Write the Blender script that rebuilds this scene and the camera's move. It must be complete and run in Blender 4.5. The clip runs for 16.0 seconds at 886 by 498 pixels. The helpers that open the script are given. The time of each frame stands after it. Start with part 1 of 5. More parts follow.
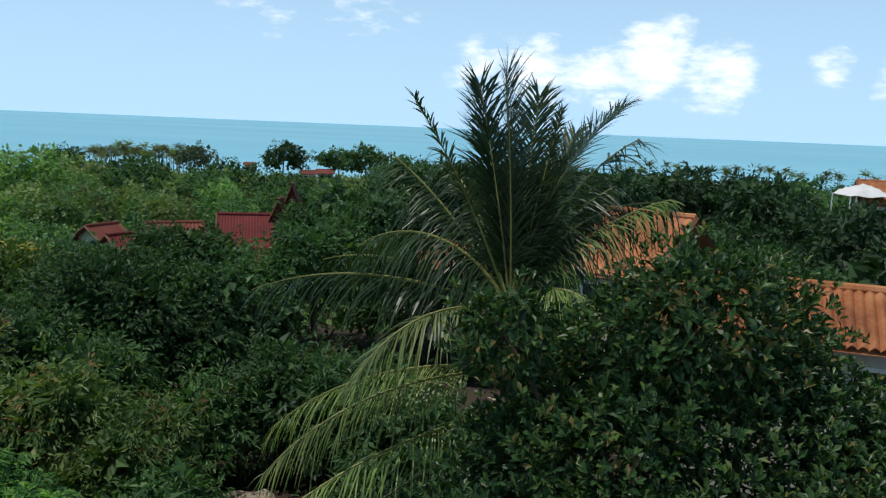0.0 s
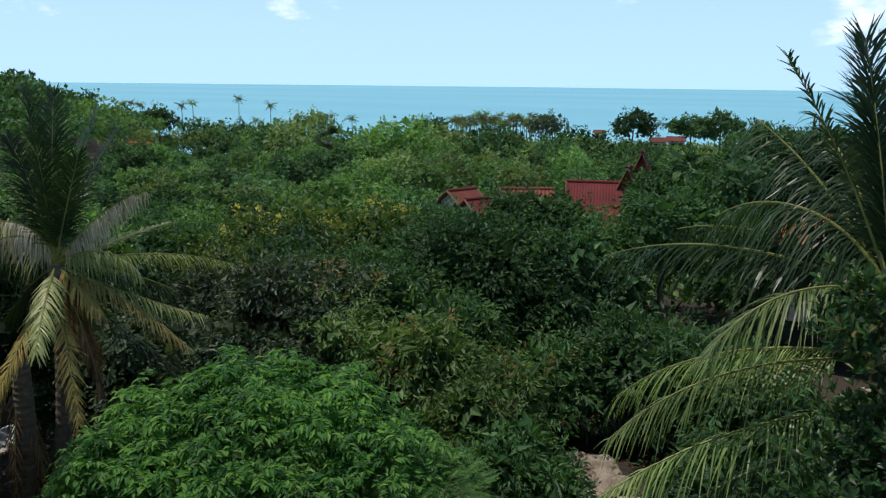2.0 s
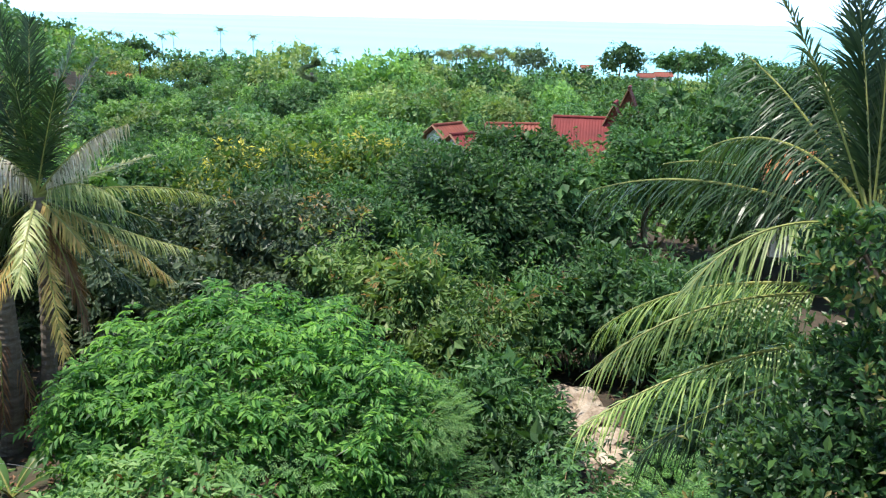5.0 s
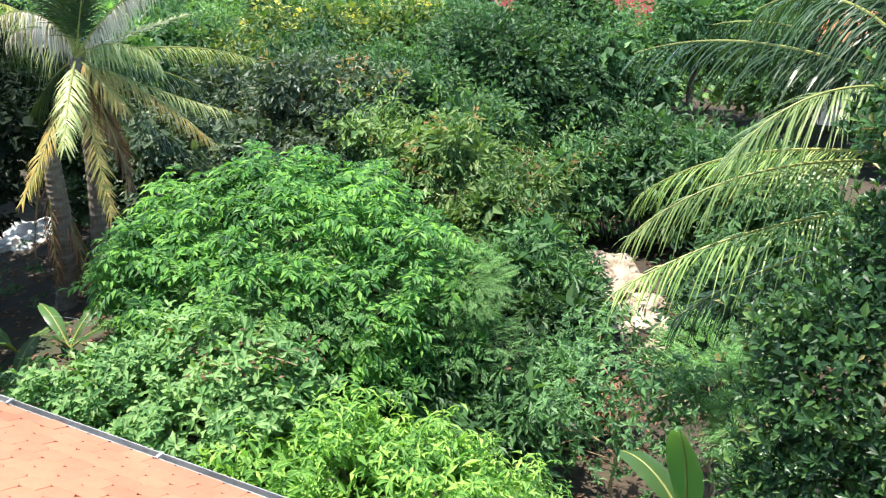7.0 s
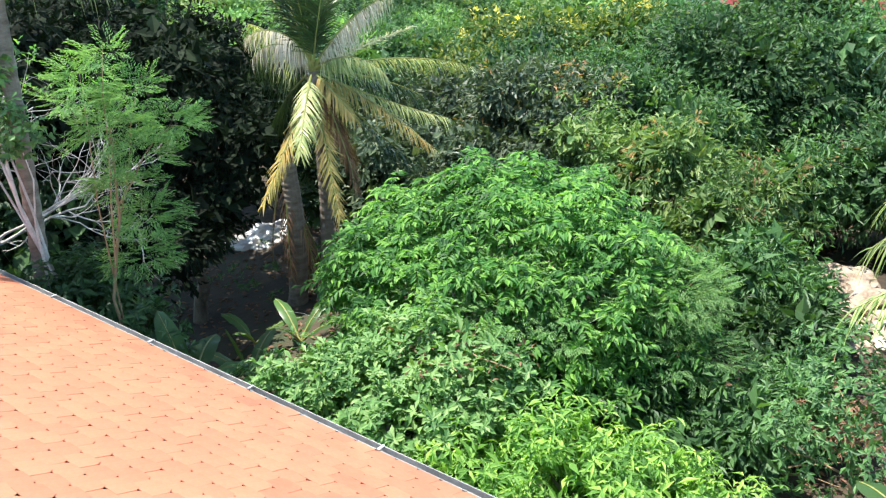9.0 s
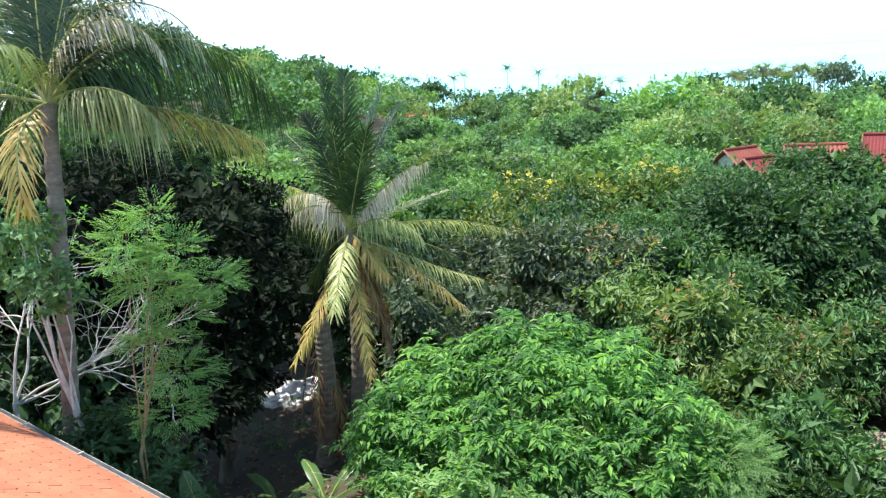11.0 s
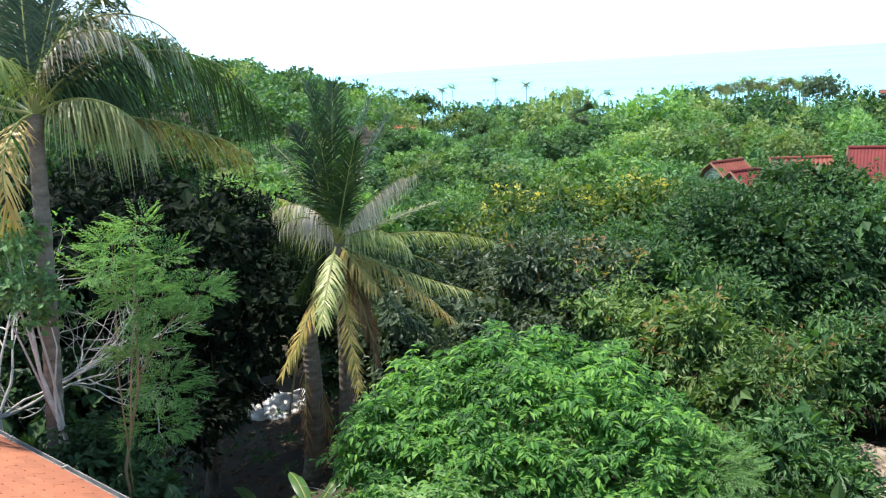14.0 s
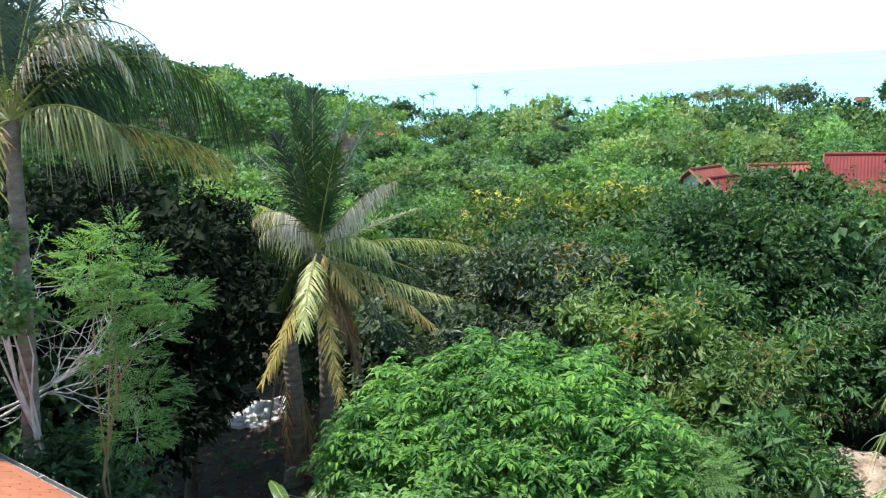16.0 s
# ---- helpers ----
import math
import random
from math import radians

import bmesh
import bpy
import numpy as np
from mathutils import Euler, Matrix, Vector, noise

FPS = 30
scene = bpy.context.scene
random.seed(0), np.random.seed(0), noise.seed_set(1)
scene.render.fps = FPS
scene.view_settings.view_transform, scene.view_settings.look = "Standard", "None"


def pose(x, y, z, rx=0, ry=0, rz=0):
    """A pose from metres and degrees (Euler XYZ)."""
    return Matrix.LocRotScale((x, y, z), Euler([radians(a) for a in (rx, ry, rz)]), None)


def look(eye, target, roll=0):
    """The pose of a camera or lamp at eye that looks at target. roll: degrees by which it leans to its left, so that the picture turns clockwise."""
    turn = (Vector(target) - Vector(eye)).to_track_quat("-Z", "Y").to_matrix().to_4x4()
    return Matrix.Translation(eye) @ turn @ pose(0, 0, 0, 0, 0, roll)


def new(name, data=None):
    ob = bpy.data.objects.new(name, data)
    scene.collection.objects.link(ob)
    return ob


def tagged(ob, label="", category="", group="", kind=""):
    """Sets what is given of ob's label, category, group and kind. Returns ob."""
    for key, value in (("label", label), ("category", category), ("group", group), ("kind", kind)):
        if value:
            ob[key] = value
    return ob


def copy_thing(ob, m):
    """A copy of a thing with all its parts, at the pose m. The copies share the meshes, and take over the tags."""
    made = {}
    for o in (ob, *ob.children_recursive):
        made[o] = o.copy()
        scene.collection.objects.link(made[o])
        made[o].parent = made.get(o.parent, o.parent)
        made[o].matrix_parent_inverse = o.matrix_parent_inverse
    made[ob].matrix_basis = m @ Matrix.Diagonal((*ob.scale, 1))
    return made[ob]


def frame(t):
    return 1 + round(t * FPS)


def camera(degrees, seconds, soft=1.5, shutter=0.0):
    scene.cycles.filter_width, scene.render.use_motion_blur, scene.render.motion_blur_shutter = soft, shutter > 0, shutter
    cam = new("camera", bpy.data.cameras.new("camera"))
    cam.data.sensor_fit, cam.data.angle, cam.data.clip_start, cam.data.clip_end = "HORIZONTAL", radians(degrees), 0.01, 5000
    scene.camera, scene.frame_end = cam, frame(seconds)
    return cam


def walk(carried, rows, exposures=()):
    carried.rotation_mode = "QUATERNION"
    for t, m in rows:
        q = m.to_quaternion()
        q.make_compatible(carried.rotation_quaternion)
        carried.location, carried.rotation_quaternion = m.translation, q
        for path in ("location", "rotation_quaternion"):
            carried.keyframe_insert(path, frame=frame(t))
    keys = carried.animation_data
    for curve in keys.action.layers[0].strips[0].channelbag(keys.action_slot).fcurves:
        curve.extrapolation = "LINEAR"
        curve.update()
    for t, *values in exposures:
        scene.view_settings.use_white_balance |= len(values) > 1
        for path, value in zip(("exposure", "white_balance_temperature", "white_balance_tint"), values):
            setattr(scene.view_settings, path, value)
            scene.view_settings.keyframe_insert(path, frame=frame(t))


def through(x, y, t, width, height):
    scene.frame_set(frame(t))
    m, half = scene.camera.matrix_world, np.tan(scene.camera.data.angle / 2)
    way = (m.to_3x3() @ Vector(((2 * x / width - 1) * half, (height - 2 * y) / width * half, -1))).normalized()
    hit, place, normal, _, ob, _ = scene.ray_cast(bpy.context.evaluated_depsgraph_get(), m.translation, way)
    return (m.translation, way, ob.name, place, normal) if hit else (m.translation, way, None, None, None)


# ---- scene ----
# The camera: a hand-held phone that turns at the end of a bent arm, on an upper terrace.
FOV, EYE, ARM = 54.70, 9.0, 0.25
cam = camera(FOV, 16.0, soft=1.3)
# seconds, yaw to the left, pitch up, roll
ROWS = [
    (0.0, 0.47, -8.41, 2.35),
    (0.5, 6.52, -8.31, 1.90),
    (1.0, 12.02, -8.19, 1.85),
    (1.5, 17.40, -9.48, 1.57),
    (2.0, 23.53, -11.13, 0.60),
    (2.5, 25.98, -12.29, 0.08),
    (3.0, 24.06, -12.94, 0.02),
    (5.5, 22.52, -16.71, 0.86),
    (6.0, 23.53, -18.74, 0.72),
    (6.5, 23.84, -21.76, 0.88),
    (7.0, 24.98, -24.36, 0.88),
    (7.5, 28.48, -25.17, -0.15),
    (8.0, 34.12, -25.82, -1.97),
    (8.5, 37.65, -26.08, -3.28),
    (9.0, 40.33, -23.58, -4.12),
    (9.5, 42.20, -19.75, -4.48),
    (10.0, 42.04, -15.62, -4.05),
    (12.5, 41.77, -12.21, -3.75),
    (13.0, 41.77, -12.27, -3.85),
    (13.5, 41.29, -12.26, -3.59),
    (14.0, 40.96, -12.22, -3.52),
    (14.5, 41.15, -12.28, -3.71),
    (15.0, 41.34, -12.46, -3.91),
    (15.5, 41.18, -12.44, -3.88),
    (16.0, 39.64, -11.86, -3.37),
]
# the phone's automatic exposure: seconds, stops
EXPOSURES = [(0.0, -1.0), (0.6, -1.06), (1.2, -1.08), (2.0, -0.88), (2.5, -0.68), (3.2, -0.3), (5.5, 0.97), (6.0, 1.22), (6.5, 1.38), (8.0, 1.36), (9.0, 1.32), (10.0, 1.4), (10.6, 1.2), (12.5, 0.74), (16.0, 0.76)]


def facing(yaw, pitch):
    y, p = radians(yaw), radians(pitch)
    return Vector((-math.sin(y) * math.cos(p), math.cos(y) * math.cos(p), math.sin(p)))


def station(yaw, pitch, roll):
    ahead = facing(yaw, pitch)
    eye = Vector((0, 0, EYE)) + ARM * ahead
    return look(eye, eye + ahead, roll)


walk(cam, [(t, station(yaw, pitch, roll)) for t, yaw, pitch, roll in ROWS], EXPOSURES)

# ---- daylight ----
SUN_YAW, SUN_UP = 106.0, 71.0
world = bpy.data.worlds.new("sky")
scene.world = world
world.use_nodes = True


def link(tree, a, out, b, inp):
    tree.links.new(a.outputs[out], b.inputs[inp])


def node(tree, kind, **values):
    n = tree.nodes.new(kind)
    for key, value in values.items():
        if key == "operation":
            n.operation = value
        elif key == "blend":
            n.blend_type = value
        elif key == "data_type":
            n.data_type = value
        else:
            n.inputs[key.replace("_", " ")].default_value = value
    return n


def build_sky():
    tr = world.node_tree
    tr.nodes.clear()
    out = tr.nodes.new("ShaderNodeOutputWorld")
    bg = node(tr, "ShaderNodeBackground", Strength=0.12)
    sky = tr.nodes.new("ShaderNodeTexSky")
    sky.sky_type, sky.sun_disc = "NISHITA", False
    sky.sun_elevation, sky.sun_rotation = radians(SUN_UP), radians(-SUN_YAW)
    sky.altitude, sky.air_density, sky.dust_density, sky.ozone_density = 30, 1.0, 0.6, 3.0
    co = tr.nodes.new("ShaderNodeTexCoord")
    # thin high veil and low cumulus, as a function of the direction
    mp = tr.nodes.new("ShaderNodeMapping")
    mp.inputs["Scale"].default_value = (1.0, 1.0, 2.6)
    link(tr, co, "Generated", mp, "Vector")
    big = node(tr, "ShaderNodeTexNoise", Scale=24.0, Detail=9.0, Roughness=0.62, Distortion=0.15)
    link(tr, mp, 0, big, "Vector")
    ramp = tr.nodes.new("ShaderNodeValToRGB")
    ramp.color_ramp.elements[0].position, ramp.color_ramp.elements[1].position = 0.5, 0.62
    link(tr, big, 0, ramp, 0)
    # one bank of cumulus low over the sea, and a veil over the hill
    total = None
    for yaw, up, wide, gain in ((-1.5, 3.6, 2.6, 0.8), (-5.0, 3.5, 3.0, 0.9), (-9.0, 3.4, 3.0, 0.95), (-12.5, 4.4, 3.2, 1.1), (-13.6, 5.9, 1.9, 1.05), (-16.5, 3.6, 2.9, 1.05), (-23.0, 4.0, 1.6, 0.85), (-26.5, 3.4, 1.6, 0.7), (50.0, 9.5, 6.5, 1.1), (58.0, 9.5, 6.0, 1.1), (42.0, 9.2, 3.0, 0.7), (37.0, 9.3, 3.0, 0.5), (6.0, 8.2, 4.0, 0.4), (13.0, 8.6, 4.0, 0.4), (33.0, 4.9, 3.0, 0.35)):
        size = 1 - math.cos(radians(wide))
        dot = tr.nodes.new("ShaderNodeVectorMath")
        dot.operation = "DOT_PRODUCT"
        link(tr, co, "Generated", dot, 0)
        dot.inputs[1].default_value = facing(yaw, up)
        sub = node(tr, "ShaderNodeMath", operation="SUBTRACT")
        sub.inputs[0].default_value = 1.0
        link(tr, dot, "Value", sub, 1)
        fall = node(tr, "ShaderNodeMapRange")
        for key, value in (("From Min", 0.0), ("From Max", size), ("To Min", gain), ("To Max", 0.0)):
            fall.inputs[key].default_value = value
        link(tr, sub, 0, fall, "Value")
        if total is None:
            total = fall
        else:
            add = node(tr, "ShaderNodeMath", operation="MAXIMUM")
            link(tr, total, 0, add, 0)
            link(tr, fall, 0, add, 1)
            total = add
    # noise pushes the soft bank into billows
    push = node(tr, "ShaderNodeMath", operation="MULTIPLY_ADD")
    link(tr, big, 0, push, 0)
    push.inputs[1].default_value = 2.6
    push.inputs[2].default_value = -1.45
    both = node(tr, "ShaderNodeMath", operation="ADD")
    link(tr, total, 0, both, 0)
    link(tr, push, 0, both, 1)
    edge = node(tr, "ShaderNodeMapRange")
    edge.interpolation_type = "SMOOTHSTEP"
    for key, value in (("From Min", 0.02), ("From Max", 1.25), ("To Min", 0.0), ("To Max", 0.88)):
        edge.inputs[key].default_value = value
    link(tr, both, 0, edge, "Value")
    lim = node(tr, "ShaderNodeMath", operation="MULTIPLY")
    link(tr, edge, 0, lim, 0)
    gate = node(tr, "ShaderNodeMath", operation="GREATER_THAN")
    link(tr, total, 0, gate, 0)
    gate.inputs[1].default_value = 0.001
    link(tr, gate, 0, lim, 1)
    mix = node(tr, "ShaderNodeMix", data_type="RGBA")
    link(tr, lim, 0, mix, "Factor")
    # moist air: a pale blue veil that thickens towards the horizon
    sep = tr.nodes.new("ShaderNodeSeparateXYZ")
    link(tr, co, "Generated", sep, 0)
    veil = node(tr, "ShaderNodeMapRange")
    for key, value in (("From Min", 0.0), ("From Max", 0.6), ("To Min", 0.95), ("To Max", 0.0)):
        veil.inputs[key].default_value = value
    link(tr, sep, "Z", veil, "Value")
    hazy = node(tr, "ShaderNodeMix", data_type="RGBA")
    link(tr, veil, 0, hazy, "Factor")
    link(tr, sky, 0, hazy, 6)
    hazy.inputs[7].default_value = (8.9, 13.9, 19.0, 1)
    link(tr, hazy, 2, mix, 6)
    mix.inputs[7].default_value = (21.0, 21.5, 22.0, 1)
    link(tr, mix, 2, bg, "Color")
    link(tr, bg, 0, out, 0)


build_sky()
sun = new("sun", bpy.data.lights.new("sun", "SUN"))
sun.data.energy, sun.data.angle, sun.data.color = 5.0, radians(0.5), (1.0, 0.95, 0.87)
sun.matrix_world = look(facing(SUN_YAW, SUN_UP) * 60, (0, 0, 0))

# ---- materials ----


def material(name):
    m = bpy.data.materials.new(name)
    m.use_nodes = True
    m.node_tree.nodes.clear()
    return m, m.node_tree


def ramp_node(tr, stops):
    n = tr.nodes.new("ShaderNodeValToRGB")
    while len(n.color_ramp.elements) < len(stops):
        n.color_ramp.elements.new(0.5)
    for el, (pos, col) in zip(n.color_ramp.elements, stops):
        el.position, el.color = pos, (*col, 1)
    return n


def leaf_material(name, colours, gloss=0.45, through=0.3, patch=0.6, weights=None, shine=0.3):
    """Leaves: each its own tone, broad patches of older and younger growth, light passing through."""
    m, tr = material(name)
    out = tr.nodes.new("ShaderNodeOutputMaterial")
    geo = tr.nodes.new("ShaderNodeNewGeometry")
    co = tr.nodes.new("ShaderNodeTexCoord")
    noise_n = node(tr, "ShaderNodeTexNoise", Scale=patch, Detail=3.0)
    link(tr, co, "Object", noise_n, "Vector")
    add = node(tr, "ShaderNodeMath", operation="MULTIPLY_ADD")
    link(tr, noise_n, 0, add, 0)
    add.inputs[1].default_value, add.inputs[2].default_value = 1.3, -0.65
    sumn = node(tr, "ShaderNodeMath", operation="ADD")
    link(tr, geo, "Random Per Island", sumn, 0)
    link(tr, add, 0, sumn, 1)
    colours = [(r * 1.09, v, b) for r, v, b in colours]
    steps = weights or [i / max(1, len(colours) - 1) for i in range(len(colours))]
    ramp = ramp_node(tr, list(zip(steps, colours)))
    link(tr, sumn, 0, ramp, 0)
    info = tr.nodes.new("ShaderNodeObjectInfo")
    tone = node(tr, "ShaderNodeMapRange")
    tone.inputs["To Min"].default_value, tone.inputs["To Max"].default_value = 0.68, 1.34
    link(tr, info, "Random", tone, "Value")
    hue = node(tr, "ShaderNodeHueSaturation", Saturation=0.86)
    link(tr, tone, 0, hue, "Value")
    link(tr, ramp, 0, hue, "Color")
    pb = node(tr, "ShaderNodeBsdfPrincipled", Roughness=gloss)
    pb.inputs["Specular IOR Level"].default_value = shine
    link(tr, hue, 0, pb, "Base Color")
    tl = tr.nodes.new("ShaderNodeBsdfTranslucent")
    warm = node(tr, "ShaderNodeMix", data_type="RGBA", blend="MULTIPLY")
    warm.inputs["Factor"].default_value = 1.0
    link(tr, hue, 0, warm, 6)
    warm.inputs[7].default_value = (1.5, 1.6, 0.6, 1)
    link(tr, warm, 2, tl, "Color")
    mx = node(tr, "ShaderNodeMixShader", Fac=through)
    link(tr, pb, 0, mx, 1)
    link(tr, tl, 0, mx, 2)
    link(tr, mx, 0, out, 0)
    return m


def surface(name, colours, scale=3.0, rough=0.8, bump=0.3, fine=40.0, metal=0.0, stretch=(1, 1, 1), per_object=0.12, per_island=0.0, distance=0.02):
    """A solid surface: broad stains, fine grain and relief."""
    m, tr = material(name)
    out = tr.nodes.new("ShaderNodeOutputMaterial")
    co = tr.nodes.new("ShaderNodeTexCoord")
    mp = tr.nodes.new("ShaderNodeMapping")
    mp.inputs["Scale"].default_value = stretch
    link(tr, co, "Object", mp, "Vector")
    n1 = node(tr, "ShaderNodeTexNoise", Scale=scale, Detail=6.0, Roughness=0.6)
    n2 = node(tr, "ShaderNodeTexNoise", Scale=fine, Detail=4.0, Roughness=0.6)
    link(tr, mp, 0, n1, "Vector")
    link(tr, mp, 0, n2, "Vector")
    mixv = node(tr, "ShaderNodeMath", operation="MULTIPLY_ADD")
    link(tr, n2, 0, mixv, 0)
    mixv.inputs[1].default_value = 0.35
    link(tr, n1, 0, mixv, 2)
    off = node(tr, "ShaderNodeMath", operation="SUBTRACT")
    link(tr, mixv, 0, off, 0)
    off.inputs[1].default_value = 0.175
    k = len(colours) - 1
    ramp = ramp_node(tr, [(0.3 + 0.4 * i / max(1, k), c) for i, c in enumerate(colours)])
    link(tr, off, 0, ramp, 0)
    info = tr.nodes.new("ShaderNodeObjectInfo")
    geo = tr.nodes.new("ShaderNodeNewGeometry")
    tone = node(tr, "ShaderNodeMapRange")
    tone.inputs["To Min"].default_value, tone.inputs["To Max"].default_value = 1 - max(per_object, per_island), 1 + max(per_object, per_island)
    link(tr, geo if per_island else info, "Random Per Island" if per_island else "Random", tone, "Value")
    hue = node(tr, "ShaderNodeHueSaturation")
    link(tr, tone, 0, hue, "Value")
    link(tr, ramp, 0, hue, "Color")
    pb = node(tr, "ShaderNodeBsdfPrincipled", Roughness=rough, Metallic=metal)
    link(tr, hue, 0, pb, "Base Color")
    bp = node(tr, "ShaderNodeBump", Strength=bump, Distance=distance)
    link(tr, mixv, 0, bp, "Height")
    link(tr, bp, 0, pb, "Normal")
    link(tr, pb, 0, out, 0)
    return m


LEAF_GLOSSY = leaf_material("leaf_glossy_dark", [(0.008, 0.032, 0.009), (0.016, 0.060, 0.014), (0.032, 0.103, 0.017), (0.086, 0.168, 0.024), (0.144, 0.130, 0.026)], 0.38, 0.25, 0.5, [0.0, 0.4, 0.75, 1.1, 1.25])
LEAF_BRIGHT = leaf_material("leaf_bright", [(0.030, 0.125, 0.030), (0.085, 0.330, 0.046), (0.240, 0.600, 0.050)], 0.5, 0.38, 0.7, shine=0.18)
LEAF_MANGO = leaf_material("leaf_mango", [(0.050, 0.170, 0.024), (0.140, 0.350, 0.040), (0.310, 0.545, 0.060)], 0.5, 0.35, 0.9, shine=0.2)
LEAF_PALE = leaf_material("leaf_pale", [(0.060, 0.195, 0.042), (0.135, 0.340, 0.075), (0.260, 0.480, 0.130)], 0.5, 0.3, 0.9, shine=0.2)
LEAF_FEATHER = leaf_material("leaf_feathery", [(0.074, 0.211, 0.059), (0.125, 0.315, 0.089), (0.211, 0.419, 0.119)], 0.6, 0.35, 0.8)
LEAF_LEUCAENA = leaf_material("leaf_leucaena", [(0.070, 0.205, 0.055), (0.125, 0.315, 0.085), (0.225, 0.450, 0.115)], 0.6, 0.35, 0.8)
LEAF_SHORE = leaf_material("leaf_shore_palm", [(0.09, 0.14, 0.07), (0.16, 0.21, 0.11), (0.25, 0.29, 0.17)], 0.5, 0.3, 0.5)
# near-black: the deep shade inside the crowns is put into this leaf colour
LEAF_SHADE = leaf_material("leaf_shade_in_colour", [(0.004, 0.009, 0.004), (0.006, 0.014, 0.006), (0.011, 0.024, 0.009)], 0.7, 0.1, 0.4, shine=0.1)
LEAF_DARK = leaf_material("leaf_dark", [(0.012, 0.038, 0.015), (0.021, 0.072, 0.020), (0.042, 0.116, 0.028)], 0.55, 0.2, 0.4)
LEAF_MID = leaf_material("leaf_mid", [(0.024, 0.080, 0.026), (0.047, 0.142, 0.036), (0.082, 0.205, 0.050)], 0.5, 0.28, 0.35)
LEAF_VALLEY = leaf_material("leaf_valley", [(0.032, 0.106, 0.036), (0.062, 0.185, 0.048), (0.110, 0.262, 0.066)], 0.5, 0.28, 0.35)
LEAF_LIGHT = leaf_material("leaf_light", [(0.056, 0.166, 0.038), (0.105, 0.260, 0.050), (0.180, 0.350, 0.062)], 0.5, 0.3, 0.25)
LEAF_OLIVE = leaf_material("leaf_olive", [(0.085, 0.186, 0.054), (0.165, 0.275, 0.070), (0.260, 0.355, 0.104)], 0.55, 0.3, 0.3)
LEAF_GREY = leaf_material("leaf_grey", [(0.035, 0.075, 0.04), (0.065, 0.12, 0.058), (0.11, 0.165, 0.075)], 0.45, 0.22, 0.5)
LEAF_DEEP = leaf_material("leaf_deep_green", [(0.018, 0.056, 0.018), (0.036, 0.112, 0.029), (0.072, 0.185, 0.044)], 0.5, 0.28, 0.5, shine=0.2)
LEAF_RUSSET = leaf_material("leaf_russet", [(0.062, 0.160, 0.040), (0.118, 0.240, 0.055), (0.200, 0.310, 0.070)], 0.5, 0.3, 0.6)
LEAF_TIP = leaf_material("leaf_young_red", [(0.16, 0.17, 0.045), (0.25, 0.18, 0.05), (0.32, 0.15, 0.055)], 0.5, 0.35, 0.9)
LEAF_YELLOW = leaf_material("leaf_yellow_tipped", [(0.046, 0.145, 0.028), (0.092, 0.206, 0.034), (0.342, 0.388, 0.042)], 0.5, 0.3, 0.9, [0.0, 0.65, 1.0])
FLOWER_YELLOW = leaf_material("flower_yellow", [(0.45, 0.42, 0.03), (0.55, 0.5, 0.05)], 0.6, 0.3)
FROND_GREEN = leaf_material("frond_green", [(0.015, 0.045, 0.017), (0.027, 0.069, 0.023), (0.048, 0.097, 0.032)], 0.36, 0.25, 1.2)
FROND_PALE = leaf_material("frond_pale", [(0.130, 0.205, 0.055), (0.255, 0.325, 0.100), (0.400, 0.430, 0.185)], 0.4, 0.3, 1.2)
FROND_FRESH = leaf_material("frond_fresh_green", [(0.085, 0.175, 0.036), (0.175, 0.290, 0.060), (0.300, 0.400, 0.105)], 0.4, 0.3, 1.2)
FROND_YELLOW = leaf_material("frond_yellow", [(0.234, 0.255, 0.048), (0.396, 0.340, 0.072), (0.486, 0.323, 0.080)], 0.45, 0.3, 1.4)
FROND_DEAD = leaf_material("frond_withered", [(0.300, 0.275, 0.216), (0.500, 0.475, 0.384), (0.650, 0.625, 0.528)], 0.7, 0.2, 1.4)
FROND_BROWN = leaf_material("frond_brown", [(0.10, 0.05, 0.025), (0.2, 0.10, 0.05), (0.28, 0.16, 0.08)], 0.8, 0.2, 1.4)
BANANA = leaf_material("leaf_banana", [(0.030, 0.094, 0.020), (0.053, 0.146, 0.027), (0.082, 0.175, 0.041)], 0.35, 0.35, 1.5)
RACHIS = surface("frond_stalk", [(0.15, 0.17, 0.04), (0.30, 0.30, 0.08)], 4, 0.5, 0.1)
BARK_PALM = surface("bark_palm", [(0.10, 0.075, 0.055), (0.17, 0.14, 0.11), (0.26, 0.22, 0.18)], 3, 0.9, 0.5, 30, stretch=(1, 1, 3))
BARK = surface("bark_brown", [(0.06, 0.045, 0.03), (0.12, 0.09, 0.065), (0.2, 0.16, 0.12)], 4, 0.9, 0.6, 40, stretch=(2, 2, 0.5))
BARK_PALE = surface("bark_pale_grey", [(0.32, 0.3, 0.27), (0.45, 0.43, 0.4), (0.6, 0.58, 0.55)], 5, 0.85, 0.3, 40)
BARK_TAN = surface("bark_tan", [(0.2, 0.13, 0.07), (0.34, 0.24, 0.13)], 5, 0.8, 0.3, 40)
SOIL = surface("soil", [(0.020, 0.015, 0.010), (0.035, 0.026, 0.017), (0.06, 0.042, 0.026), (0.03, 0.04, 0.016)], 0.35, 0.95, 0.8, 6, distance=0.08)
ROCK = surface("rock_pale", [(0.16, 0.11, 0.075), (0.34, 0.27, 0.20), (0.46, 0.41, 0.34)], 2.2, 0.9, 0.7, 16, distance=0.05)
ROCK_WHITE = surface("rubble_white", [(0.5, 0.47, 0.43), (0.8, 0.78, 0.74)], 3, 0.85, 0.4, 16)
